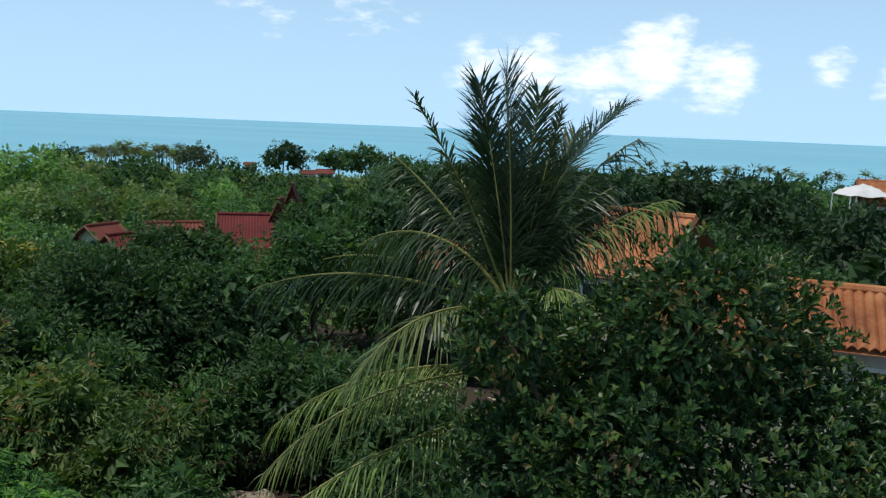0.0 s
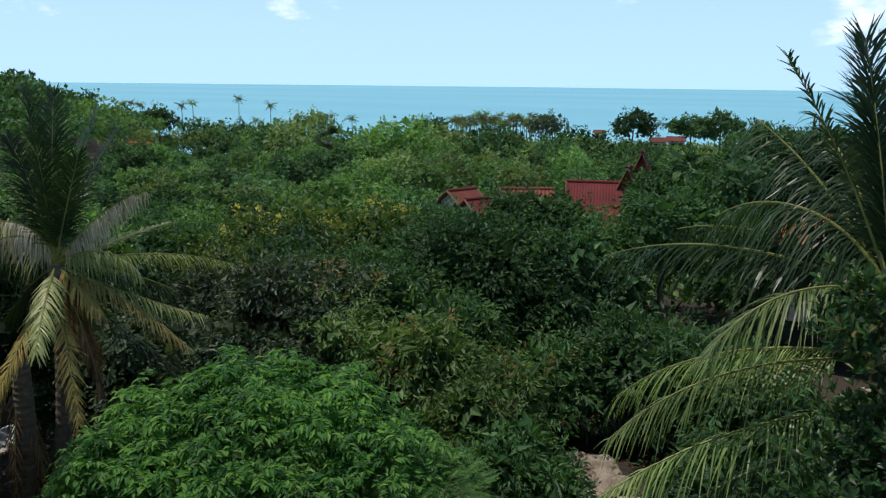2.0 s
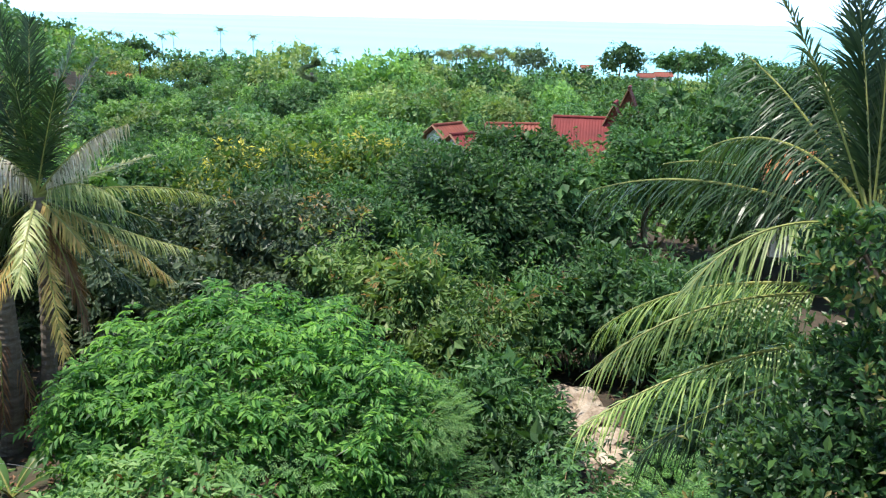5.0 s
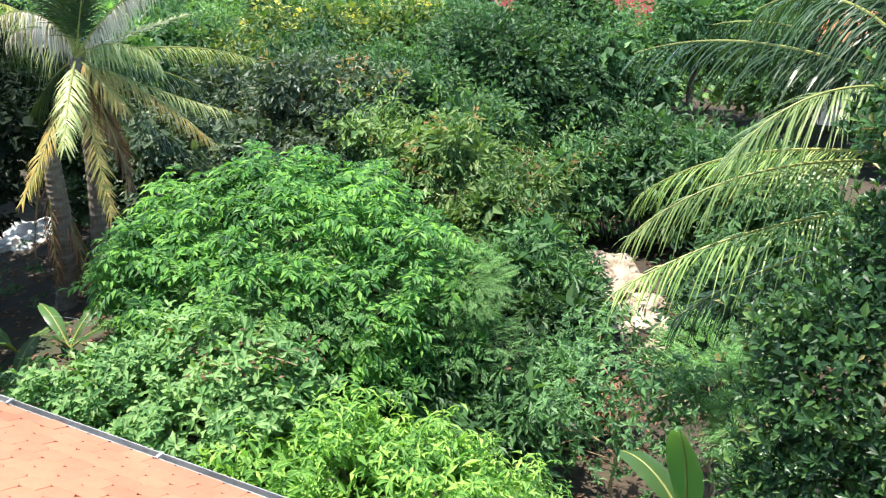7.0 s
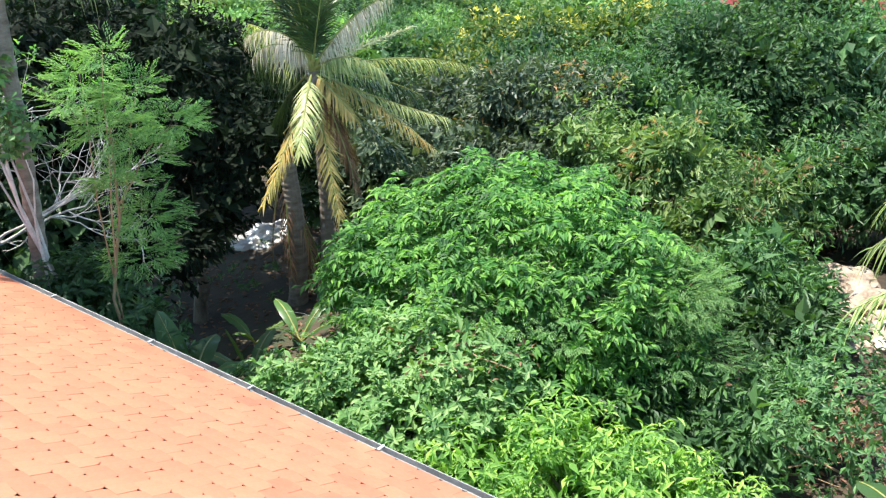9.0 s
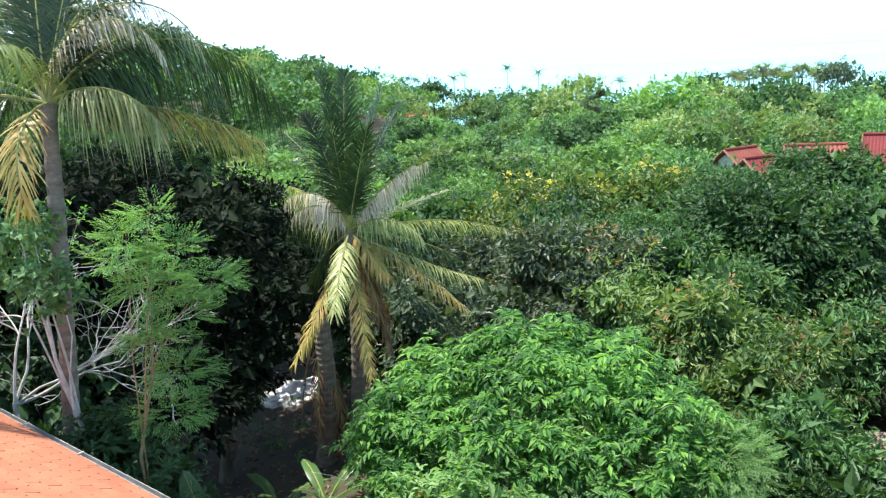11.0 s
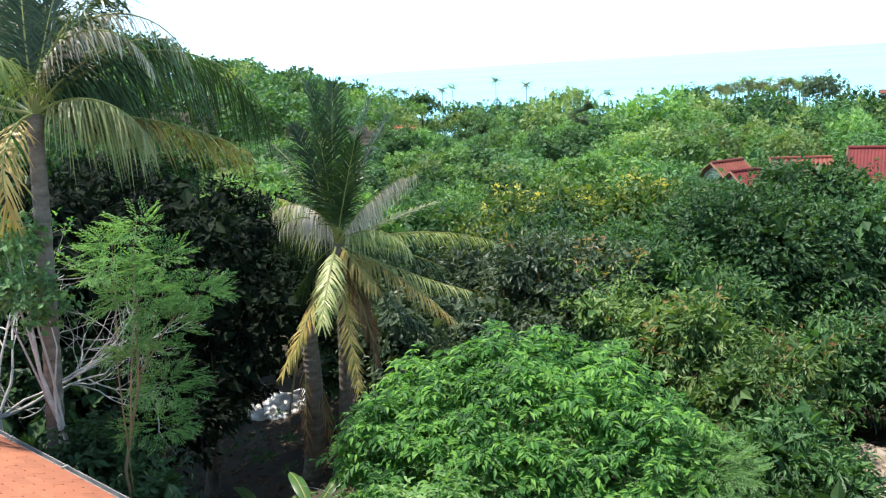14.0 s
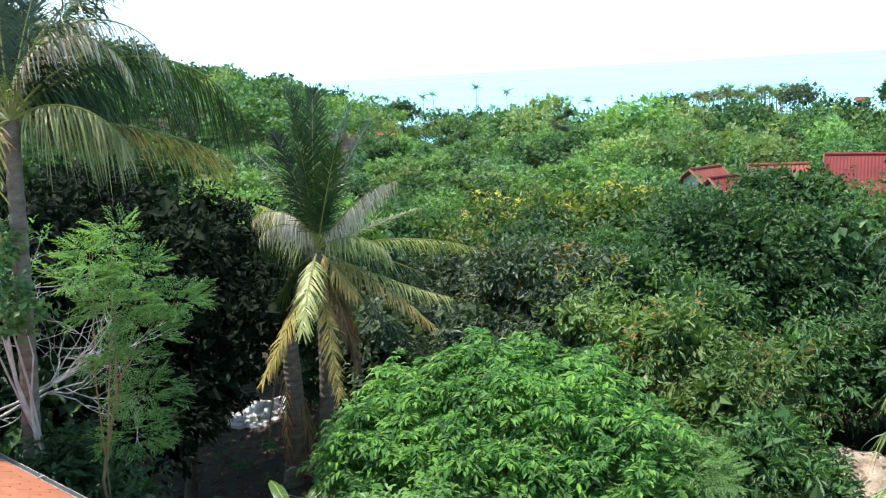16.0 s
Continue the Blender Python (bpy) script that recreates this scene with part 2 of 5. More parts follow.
TILE = surface("roof_tile_orange", [(0.30, 0.096, 0.046), (0.36, 0.125, 0.062), (0.41, 0.155, 0.08)], 0.6, 0.75, 0.15, 25, per_object=0.10, distance=0.004)
TILE_STUFF = surface("roof_tile_orange_rest", [(0.30, 0.096, 0.046), (0.36, 0.125, 0.062), (0.41, 0.155, 0.08)], 0.6, 0.75, 0.15, 25, per_island=0.10, distance=0.004)
TILE_OLD = surface("roof_tile_weathered", [(0.22, 0.075, 0.03), (0.42, 0.15, 0.055), (0.55, 0.24, 0.10)], 1.2, 0.85, 0.3, 18, per_island=0.2)
TILE_RED = surface("roof_sheet_red", [(0.11, 0.012, 0.013), (0.17, 0.020, 0.019), (0.22, 0.031, 0.029)], 0.7, 0.8, 0.15, 20)
TILE_RUST = surface("roof_red_brown", [(0.15, 0.032, 0.02), (0.24, 0.055, 0.03)], 0.9, 0.7, 0.15, 20)
GUTTER = surface("gutter_zinc", [(0.18, 0.19, 0.18), (0.28, 0.29, 0.28), (0.40, 0.41, 0.39)], 3, 0.6, 0.2, 40)
WHITE = surface("paint_white", [(0.68, 0.67, 0.64), (0.82, 0.81, 0.79)], 1.5, 0.7, 0.1, 20)
PLASTER = surface("plaster_cream", [(0.5, 0.44, 0.34), (0.66, 0.60, 0.5)], 1.2, 0.85, 0.2, 20)
WOOD = surface("wood_brown", [(0.12, 0.05, 0.025), (0.22, 0.10, 0.05)], 2, 0.7, 0.3, 30, stretch=(1, 1, 0.3))
GLASS_DARK = surface("window_dark", [(0.02, 0.022, 0.025), (0.04, 0.045, 0.05)], 1, 0.15, 0.02, 5)
UNDERLAY = surface("roof_underlay", [(0.012, 0.009, 0.007), (0.03, 0.02, 0.015)], 3, 0.95, 0.2)


def sea_material():
    m, tr = material("sea")
    out = tr.nodes.new("ShaderNodeOutputMaterial")
    co = tr.nodes.new("ShaderNodeTexCoord")
    n1 = node(tr, "ShaderNodeTexNoise", Scale=0.0022, Detail=3.0)
    mp = tr.nodes.new("ShaderNodeMapping")
    mp.inputs["Scale"].default_value = (0.35, 1.4, 1)
    link(tr, co, "Object", mp, "Vector")
    link(tr, mp, 0, n1, "Vector")
    ramp = ramp_node(tr, [(0.35, (0.22, 0.55, 0.69)), (0.65, (0.27, 0.61, 0.74))])
    link(tr, n1, 0, ramp, 0)
    wave = node(tr, "ShaderNodeTexNoise", Scale=0.25, Detail=6.0)
    link(tr, co, "Object", wave, "Vector")
    bp = node(tr, "ShaderNodeBump", Strength=0.12, Distance=0.5)
    link(tr, wave, 0, bp, "Height")
    pb = node(tr, "ShaderNodeBsdfPrincipled", Roughness=0.5)
    pb.inputs["Specular IOR Level"].default_value = 0.15
    link(tr, ramp, 0, pb, "Base Color")
    link(tr, bp, 0, pb, "Normal")
    link(tr, pb, 0, out, 0)
    return m


SEA = sea_material()

# ---- tools for meshes ----
rng = np.random.default_rng(7)


def solid(name, verts, faces, mats, smooth=False, index=None):
    """A mesh from arrays: verts (n, 3); faces all with the same number of corners."""
    me = bpy.data.meshes.new(name)
    v, f = np.asarray(verts, np.float32), np.asarray(faces, np.int32)
    k = f.shape[1]
    me.vertices.add(len(v))
    me.vertices.foreach_set("co", v.ravel())
    me.loops.add(f.size)
    me.loops.foreach_set("vertex_index", f.ravel())
    me.polygons.add(len(f))
    me.polygons.foreach_set("loop_start", np.arange(0, f.size, k, dtype=np.int32))
    if index is not None:
        me.polygons.foreach_set("material_index", np.asarray(index, np.int32))
    me.polygons.foreach_set("use_smooth", np.full(len(f), smooth))
    for m in mats if isinstance(mats, (list, tuple)) else [mats]:
        me.materials.append(m)
    me.update(calc_edges=True)
    me.validate()
    return me


def part(name, me, parent, label="", at=None):
    ob = new(name, me)
    ob.parent = parent
    if at is not None:
        ob.matrix_basis = at
    if label:
        tagged(ob, label)
    return ob


def thing(name, label, category, at=(0, 0, 0), turn=0.0, group="", kind="", scale=1.0):
    ob = new(name)
    ob.empty_display_size = 0.2
    ob.matrix_basis = pose(*at, 0, 0, turn) @ Matrix.Scale(scale, 4)
    return tagged(ob, label, category, group, kind)


def joined(pieces):
    """Several (verts, faces) with one face size, as one."""
    vs, fs, n = [], [], 0
    for v, f in pieces:
        vs.append(np.asarray(v, float))
        fs.append(np.asarray(f, int) + n)
        n += len(vs[-1])
    return np.concatenate(vs), np.concatenate(fs)


def unit(a):
    return a / np.maximum(np.linalg.norm(a, axis=-1, keepdims=True), 1e-9)


def tube(points, radii, sides=7, cap=True):
    """A tapered tube through points, as quads."""
    p, r = np.asarray(points, float), np.asarray(radii, float)
    t = unit(np.gradient(p, axis=0))
    ref = np.where(np.abs(t[:, 2:3]) > 0.9, [[1.0, 0, 0]], [[0, 0, 1.0]])
    a = unit(np.cross(t, ref))
    for i in range(1, len(a)):
        a[i] = unit(a[i - 1] - t[i] * (a[i - 1] @ t[i]))
    b = np.cross(t, a)
    ang = np.linspace(0, 2 * np.pi, sides, endpoint=False)
    ring = p[:, None] + r[:, None, None] * (np.cos(ang)[None, :, None] * a[:, None] + np.sin(ang)[None, :, None] * b[:, None])
    n = len(p)
    i, j = np.meshgrid(np.arange(n - 1), np.arange(sides), indexing="ij")
    k = (j + 1) % sides
    f = np.stack([i * sides + j, i * sides + k, (i + 1) * sides + k, (i + 1) * sides + j], -1).reshape(-1, 4)
    return ring.reshape(-1, 3), f


def box(cx, cy, cz, sx, sy, sz):
    v = np.array([(x, y, z) for z in (-1, 1) for y in (-1, 1) for x in (-1, 1)], float) * (sx / 2, sy / 2, sz / 2) + (cx, cy, cz)
    return v, np.array([(0, 2, 3, 1), (4, 5, 7, 6), (0, 1, 5, 4), (2, 6, 7, 3), (0, 4, 6, 2), (1, 3, 7, 5)])


# a leaf folded along its midrib: along, across, up
LEAF_FINE = (np.array([(0, 0, 0), (0.5, -0.5, 0.09), (0.5, 0, 0), (0.5, 0.5, 0.09), (1, 0, -0.13)]), np.array([(0, 1, 2), (1, 4, 2), (0, 2, 3), (2, 4, 3)]))
LEAF_OBO = (np.array([(0, 0, 0), (0.66, -0.5, 0.08), (0.6, 0, 0), (0.66, 0.5, 0.08), (1, 0, -0.06)]), np.array([(0, 1, 2), (1, 4, 2), (0, 2, 3), (2, 4, 3)]))
LEAF_PLAIN = (np.array([(0, 0, 0), (0.48, -0.5, 0.1), (1, 0, -0.06), (0.48, 0.5, 0.1)]), np.array([(0, 1, 2), (0, 2, 3)]))


def blades(P, D, N, L, W, leaf):
    """Leaves at P, along D, with their upper side to N, as triangles."""
    D = unit(D)
    S = unit(np.cross(D, N))
    U = np.cross(S, D)
    tv, tf = leaf
    L, W = np.broadcast_to(L, len(P)), np.broadcast_to(W, len(P))
    v = P[:, None] + tv[None, :, 0:1] * (L[:, None, None] * D[:, None]) + tv[None, :, 1:2] * (W[:, None, None] * S[:, None]) + tv[None, :, 2:3] * (L[:, None, None] * U[:, None])
    f = tf[None] + (np.arange(len(P)) * len(tv))[:, None, None]
    return v.reshape(-1, 3), f.reshape(-1, 3)


def spray(n, r=None):
    g = r or rng
    return unit(g.normal(size=(n, 3)))


def shell_points(lobes, n, depth=0.35, squash=0.85, low=-0.55, hollow=0.8):
    """Points in the outer shell of a crown made of lobes (x, y, z, radius), and the outward direction."""
    lo = np.asarray(lobes, float)
    p = lo[:, 3] ** 2
    out_p, out_d, have = [], [], 0
    for _ in range(12):
        k = rng.choice(len(lo), size=int(n * 1.6) + 10, p=p / p.sum())
        d = spray(len(k))
        d = d[d[:, 2] > low]
        k = k[: len(d)]
        rr = lo[k, 3] * (1 - depth * rng.random(len(k)) ** 1.6)
        q = lo[k, :3] + d * rr[:, None] * (1, 1, squash)
        keep = np.ones(len(q), bool)
        for j in range(len(lo)):
            dist = np.linalg.norm((q - lo[j, :3]) / (1, 1, squash), axis=1)
            keep &= (k == j) | (dist > lo[j, 3] * hollow)
        out_p.append(q[keep])
        out_d.append(d[keep])
        have += keep.sum()
        if have >= n:
            break
    return np.concatenate(out_p)[:n], np.concatenate(out_d)[:n]


def clumped(P, size, share=0.62, seed=0.0):
    """Which points stay, so that a crown breaks into clumps of about that size with gaps between."""
    k = 6.283 / size
    x, y, z = P[:, 0] * k + seed, P[:, 1] * k + 1.3, P[:, 2] * k + 0.7
    w = np.sin(x + 0.9 * np.sin(0.7 * y)) + np.sin(y + 0.8 * np.sin(0.8 * z)) + np.sin(z * 1.2 + 0.9 * np.sin(0.9 * x)) + 0.7 * np.sin(2.3 * x + 1.7 * y) + rng.normal(size=len(P)) * 0.25
    return w > np.quantile(w, 1 - share)


def lobes_for(r, h, count, seed, flat=0.75, spread=0.62):
    """An uneven crown of lobes of radius about r, its middle at height h; its top stands at h + 0.92 r."""
    g = np.random.default_rng(seed)
    out = [(0, 0, h, r * 0.6)]
    for i in range(count * 2):
        a, e = i * 2.399 + g.uniform(-0.6, 0.6), g.uniform(-0.5, 1.15)
        d = r * g.uniform(0.45, 0.86)
        out.append((d * math.cos(a) * math.cos(e), d * math.sin(a) * math.cos(e), h + d * flat * math.sin(e), r * g.uniform(0.17, 0.42)))
    out = np.array(out)
    out[:, 2] += h + 0.92 * r - (out[:, 2] + 0.85 * out[:, 3]).max()
    return out


def clumps(lobes, leaves, L, W, per=12, depth=0.5, up=0.55, droop=0.35, size=1.25, low=-0.75, stray=1.0):
    """Leaves gathered in tufts at the twig ends, with gaps between the tufts."""
    P, d = shell_points(lobes, max(4, int(leaves // per * (1.5 if L < 0.6 else 1.0))), depth, 0.85, low)
    if L < 0.6:
        keep = clumped(P, min(L * 7.5, 2.6), 0.66)
        P, d = P[keep], d[keep]
    P = P + d * (np.abs(rng.normal(size=(len(P), 1))) * L * 1.9 - 1.2 * L) * stray
    n = len(P) * per
    o = spray(n) * (rng.random((n, 1)) ** 0.5) * L * size
    ax = np.repeat(d, per, 0)
    Q = np.repeat(P, per, 0) + o * (1, 1, 0.7)
    D = unit(o / (L * size) * 0.9 + ax * 0.5 + spray(n) * 0.35 + np.array([0, 0, -droop]))
    firm = L > 0.21
    N = unit(ax * (1.3 if firm else 0.7) + spray(n) * (0.25 if firm else 0.45) + np.array([0, 0, up * 0.7]))
    ll = L * rng.uniform(0.65, 1.3, n)
    return blades(Q, D, N, ll, ll * W / L, LEAF_PLAIN)


def whorls(P, axis, n, angle, L, W, leaf, droop=0.0, ragged=0.25):
    """n leaves round each shoot tip."""
    axis = unit(axis)
    ref = spray(len(P))
    a = unit(np.cross(axis, ref))
    b = np.cross(axis, a)
    m = len(P)
    ph = rng.random((m, 1)) * 6.283 + np.arange(n)[None] * 2.399
    an = np.radians(angle) * (1 + ragged * rng.normal(size=(m, n)))
    perp = np.cos(ph)[..., None] * a[:, None] + np.sin(ph)[..., None] * b[:, None]
    D = np.cos(an)[..., None] * axis[:, None] + np.sin(an)[..., None] * perp
    N = np.sin(an)[..., None] * axis[:, None] - np.cos(an)[..., None] * perp
    D[..., 2] -= droop
    Q = P[:, None] - axis[:, None] * (rng.random((m, n)) * 0.7)[..., None] * np.mean(L)
    ll = L * rng.uniform(0.7, 1.25, (m, n))
    return blades(Q.reshape(-1, 3), D.reshape(-1, 3), N.reshape(-1, 3) + 0.001, ll.ravel(), (ll * W / np.mean(L)).ravel(), leaf)


def loose_leaves(P, d, L, W, leaf, up=0.55, droop=0.35):
    n = len(P)
    D = unit(d * 0.6 + spray(n) * 0.8 + np.array([0, 0, -droop]))
    N = unit(d * 0.5 + spray(n) * 0.55 + np.array([0, 0, up]))
    ll = L * rng.uniform(0.65, 1.3, n)
    return blades(P, D, N, ll, ll * W / L, leaf)


def limbs(lobes, base_r, foot=(0, 0, 0), fork=0.4, wobble=0.12, sides=6):
    """A trunk and one limb to each lobe, as parts: (trunk), [limb, ...]."""
    lo = np.asarray(lobes, float)
    mid = lo[0, :3]
    foot = np.asarray(foot, float)
    k = 6
    s = np.linspace(0, 1, k)[:, None]
    fork_p = foot + (mid - foot) * fork
    stem = foot + (mid - foot) * s + rng.normal(size=(k, 3)) * wobble * np.array([1, 1, 0.2]) * (s * (1 - s) * 4)
    trunk = tube(stem, base_r * (1.25 - 0.85 * s[:, 0]), sides + 2)
    arms = []
    for l in lo[1:]:
        t0 = rng.uniform(fork * 0.8, 0.9)
        a = np.array([np.interp(t0, s[:, 0], stem[:, i]) for i in range(3)])
        b = l[:3] + unit(l[:3] - mid) * l[3] * 0.5
        u = np.linspace(0, 1, 5)[:, None]
        c = a + (b - a) * u + np.array([0, 0, 1]) * (u * (1 - u)) * 0.25 * np.linalg.norm(b - a) + rng.normal(size=(5, 3)) * wobble * 0.5 * u
        arms.append(tube(c, base_r * (0.5 - 0.38 * u[:, 0]), sides))
    return trunk, arms


def woody(ob, lobes, base_r, mat, foot=(0, 0, 0), fork=0.4):
    trunk, arms = limbs(lobes, base_r, foot, fork)
    part("trunk", solid("trunk", *trunk, mat, True), ob)
    for a in arms:
        part("branch", solid("branch", *a, mat, True), ob)


# ---- the lie of the land: falling from the house to the sea, with a wooded hill beside it ----
SEA_LEVEL = -24.0


def land(x, y):
    x, y = np.asarray(x, float), np.asarray(y, float)
    r = np.hypot(x, y)
    z = 0.4 - 0.068 * np.where(r > 22, r - 18, np.maximum(r - 14, 0) ** 2 / 16)
    hill = 36 * np.exp(-0.5 * (((x + 228) / 60) ** 2 + ((y - 74) / 60) ** 2))
    z = z + hill * np.clip((r - 60) / 80, 0, 1)
    z = z + 0.25 * np.sin(x * 0.31 + 1.2) * np.cos(y * 0.27) + 0.12 * np.sin(x * 0.9 + y * 0.7)
    return np.maximum(z, -40)


def build_ground():
    rad = np.concatenate([np.linspace(0, 30, 41), np.geomspace(31.5, 900, 60)])
    ang = np.linspace(0, 2 * np.pi, 145)[:-1]
    R, A = np.meshgrid(rad, ang, indexing="ij")
    x, y = -R * np.sin(A), R * np.cos(A)
    z = land(x, y)
    back = np.cos(A) < -0.3
    z = np.where(back, np.maximum(z, 0.3 - 0.01 * R), z)
    n, k = R.shape
    i, j = np.meshgrid(np.arange(n - 1), np.arange(k), indexing="ij")
    j2 = (j + 1) % k
    f = np.stack([i * k + j, (i + 1) * k + j, (i + 1) * k + j2, i * k + j2], -1).reshape(-1, 4)
    ob = new("ground", solid("ground", np.stack([x, y, z], -1).reshape(-1, 3), f, SOIL, True))
    tagged(ob, "dark soil with leaf litter sloping down to the sea", "ground", kind="structure")
    sea = new("water", solid("water", [(-4800, -1200, 0), (4800, -1200, 0), (4800, 4950, 0), (-4800, 4950, 0)], [(0, 1, 2, 3)], SEA))
    sea.location = (0, 0, SEA_LEVEL)
    tagged(sea, "calm turquoise sea reaching the hazy horizon", "sea", kind="structure")


build_ground()

# ---- the terrace house: the lower roof below the camera, and the plain walls that carry it ----
EAVE_Y, EAVE_Z, PITCH = 4.55, 4.2, 24.0
RISE = math.tan(radians(PITCH))


def build_house():
    house = thing("house", "house with a low orange tiled roof and zinc gutter", "house", kind="structure")
    ridge = EAVE_Z + (EAVE_Y + 0.44) * RISE
    part("wall", solid("wall", *box(-8.6, 4.0, 2.1, 13.6, 0.2, 4.0), PLASTER), house)
    for x in (-15.4, -1.8):
        v = [(x + dx, y, z) for dx in (-0.1, 0.1) for y, z in ((-0.44, 0.1), (3.89, 0.1), (3.89, 4.3), (-0.44, ridge - 0.12))]
        part("wall", solid("wall", v, [(0, 3, 2, 1), (4, 5, 6, 7), (0, 1, 5, 4), (1, 2, 6, 5), (2, 3, 7, 6), (3, 0, 4, 7)], PLASTER), house)
    part("wall", solid("wall", *box(-9.7, -0.55, 3.2, 11.4, 0.2, 6.2), PLASTER), house)
    # the deck under the tiles
    x0, x1, y1, y0 = -16.0, -1.3, EAVE_Y - 0.02, -0.43
    v = []
    for dz in (-0.09, -0.03):
        v += [(x0, y0, EAVE_Z + (EAVE_Y - y0) * RISE + dz), (x1, y0, EAVE_Z + (EAVE_Y - y0) * RISE + dz), (x1, y1, EAVE_Z + dz), (x0, y1, EAVE_Z + dz)]
    f = [(0, 3, 2, 1), (4, 5, 6, 7), (0, 1, 5, 4), (1, 2, 6, 5), (2, 3, 7, 6), (3, 0, 4, 7)]
    part("roof_deck", solid("roof_deck", v, f, UNDERLAY), house)
    # terrace slab on which the camera stands, and the walls that carry it
    part("terrace_slab", solid("terrace_slab", *box(0.0, -3.6, 7.3, 8.0, 6.4, 0.2), PLASTER), house)
    part("wall", solid("wall", *box(0.0, -0.55, 3.6, 8.0, 0.2, 7.19), PLASTER), house)
    part("wall", solid("wall", *box(0.0, -6.65, 3.6, 8.0, 0.2, 7.19), PLASTER), house)
    for x in (-3.9, 3.9):
        part("wall", solid("wall", *box(x, -3.6, 3.6, 0.2, 5.88, 7.19), PLASTER), house)
    return house


build_house()


def build_gutter():
    gutter = thing("gutter", "weathered grey zinc rain gutter along the eave", "gutter", (0, EAVE_Y, EAVE_Z), kind="structure")
    # a square trough in lengths that butt together
    prof = np.array([(0.012, 0.0), (0.012, -0.09), (0.078, -0.09), (0.078, 0.012), (0.070, 0.012), (0.070, -0.075), (0.02, -0.075), (0.02, 0.0)])
    for a, b in ((-16.0, -10.6), (-10.595, -6.62), (-6.615, -3.05)):
        xs = np.array([a, b])
        v = np.array([(x, y, z) for x in xs for y, z in prof])
        k = len(prof)
        f = [(j, (j + 1) % k, k + (j + 1) % k, k + j) for j in range(k)]
        part("trough", solid("trough", v, f, GUTTER), gutter)
    for x in (-12.2, -10.6, -8.4, -6.62, -4.8):
        part("strap", solid("strap", *box(x, 0.044, 0.010, 0.03, 0.082, 0.014), GUTTER), gutter)
    part("end_piece", solid("end_piece", *joined([box(-2.6, 0.06, -0.035, 0.9, 0.12, 0.11)]), WHITE), gutter, "white painted end piece")


build_gutter()


def build_tiles():
    """Pointed flat tiles in staggered courses; the lower edge of each runs to a blunt tip over the course below."""
    w, gap, step, t = 0.25, 0.0006, 0.18, 0.006
    along = math.cos(radians(PITCH))
    half = (w - gap) / 2
    outline = [(-half, 0.196), (-half, 0.045), (-half * 0.7, 0.0), (half * 0.7, 0.0), (half, 0.045), (half, 0.196)]
    v = [(x, -y, 0) for x, y in outline] + [(x, -y, t) for x, y in outline]
    k = len(outline)
    quads = [(0, 1, 4, 5), (1, 2, 3, 4), (6, 11, 10, 7), (7, 10, 9, 8)] + [(i, k + i, k + (i + 1) % k, (i + 1) % k) for i in range(k)]
    tile_me = solid("tile", v, quads, TILE)
    rows, cols = 30, 58
    tilt = -PITCH + 1.0
    near, rest = [], []
    for j in range(rows):
        for i in range(cols):
            x = -1.45 - (i + 0.5 * (j % 2)) * w
            s = j * step
            y, z = EAVE_Y + 0.02 - s * along, EAVE_Z + s * along * RISE - 0.012
            m = pose(x + rng.normal() * 0.0008, y + rng.normal() * 0.003, z + abs(rng.normal()) * 0.0005, tilt + rng.normal() * 0.06, rng.normal() * 0.06, rng.normal() * 0.1)
            (near if -8.9 < x < -4.6 and 1 < j < 17 and len(near) < 298 else rest).append(m)
    roof = thing("tiled_roof", "sunlit orange clay tiled roof with pointed tiles", "roof", kind="structure")
    for m in near:
        ob = new("tile", tile_me)
        ob.parent, ob.matrix_basis = roof, m
    base_v, base_f = np.array(v), np.array(quads)
    pieces = []
    for m in rest:
        mm = np.array(m)
        pieces.append((base_v @ mm[:3, :3].T + mm[:3, 3], base_f))
    ob = part("tiles", solid("tiles", *joined(pieces), TILE_STUFF), roof)
    tagged(ob, kind="stuff")

# ---- houses beyond the garden ----


def at_yaw(yaw, dist, z=None):
    x, y = -dist * math.sin(radians(yaw)), dist * math.cos(radians(yaw))
    return (x, y, float(land(x, y)) if z is None else z)


def slope_panel(width, run, drop, mat, pitch=0.22, roll_h=0.05, thick=0.06):
    """A ribbed roof slope: from the ridge at the origin it runs to -y and falls by drop; barrel ribs down the slope."""
    n = int(width / pitch) * 6
    xs = np.linspace(-width / 2, width / 2, n + 1)
    prof = roll_h * np.abs(np.sin(np.pi * xs / pitch))
    rows = max(6, int(run / 0.35))
    ss = np.linspace(0, 1, rows + 1)
    v, f = [], []
    step = 0.02
    for i, s in enumerate(ss):
        for x, h in zip(xs, prof):
            v.append((x, -run * s, -drop * s + h))
        for x, h in zip(xs, prof):
            v.append((x, -run * s, -drop * s + h + step))
    k = n + 1
    for i in range(rows):
        a, b = (2 * i + 1) * k, (2 * i + 2) * k
        for j in range(n):
            f.append((a + j, b + j, b + j + 1, a + j + 1))
            c = b + k
            f.append((b + j, c + j, c + j + 1, b + j + 1))
    m = len(v)
    v += [(-width / 2, 0, -thick), (width / 2, 0, -thick), (-width / 2, -run, -drop - thick), (width / 2, -run, -drop - thick)]
    f += [(m, m + 1, m + 3, m + 2)]
    return solid("roof_slope", v, f, mat, False)


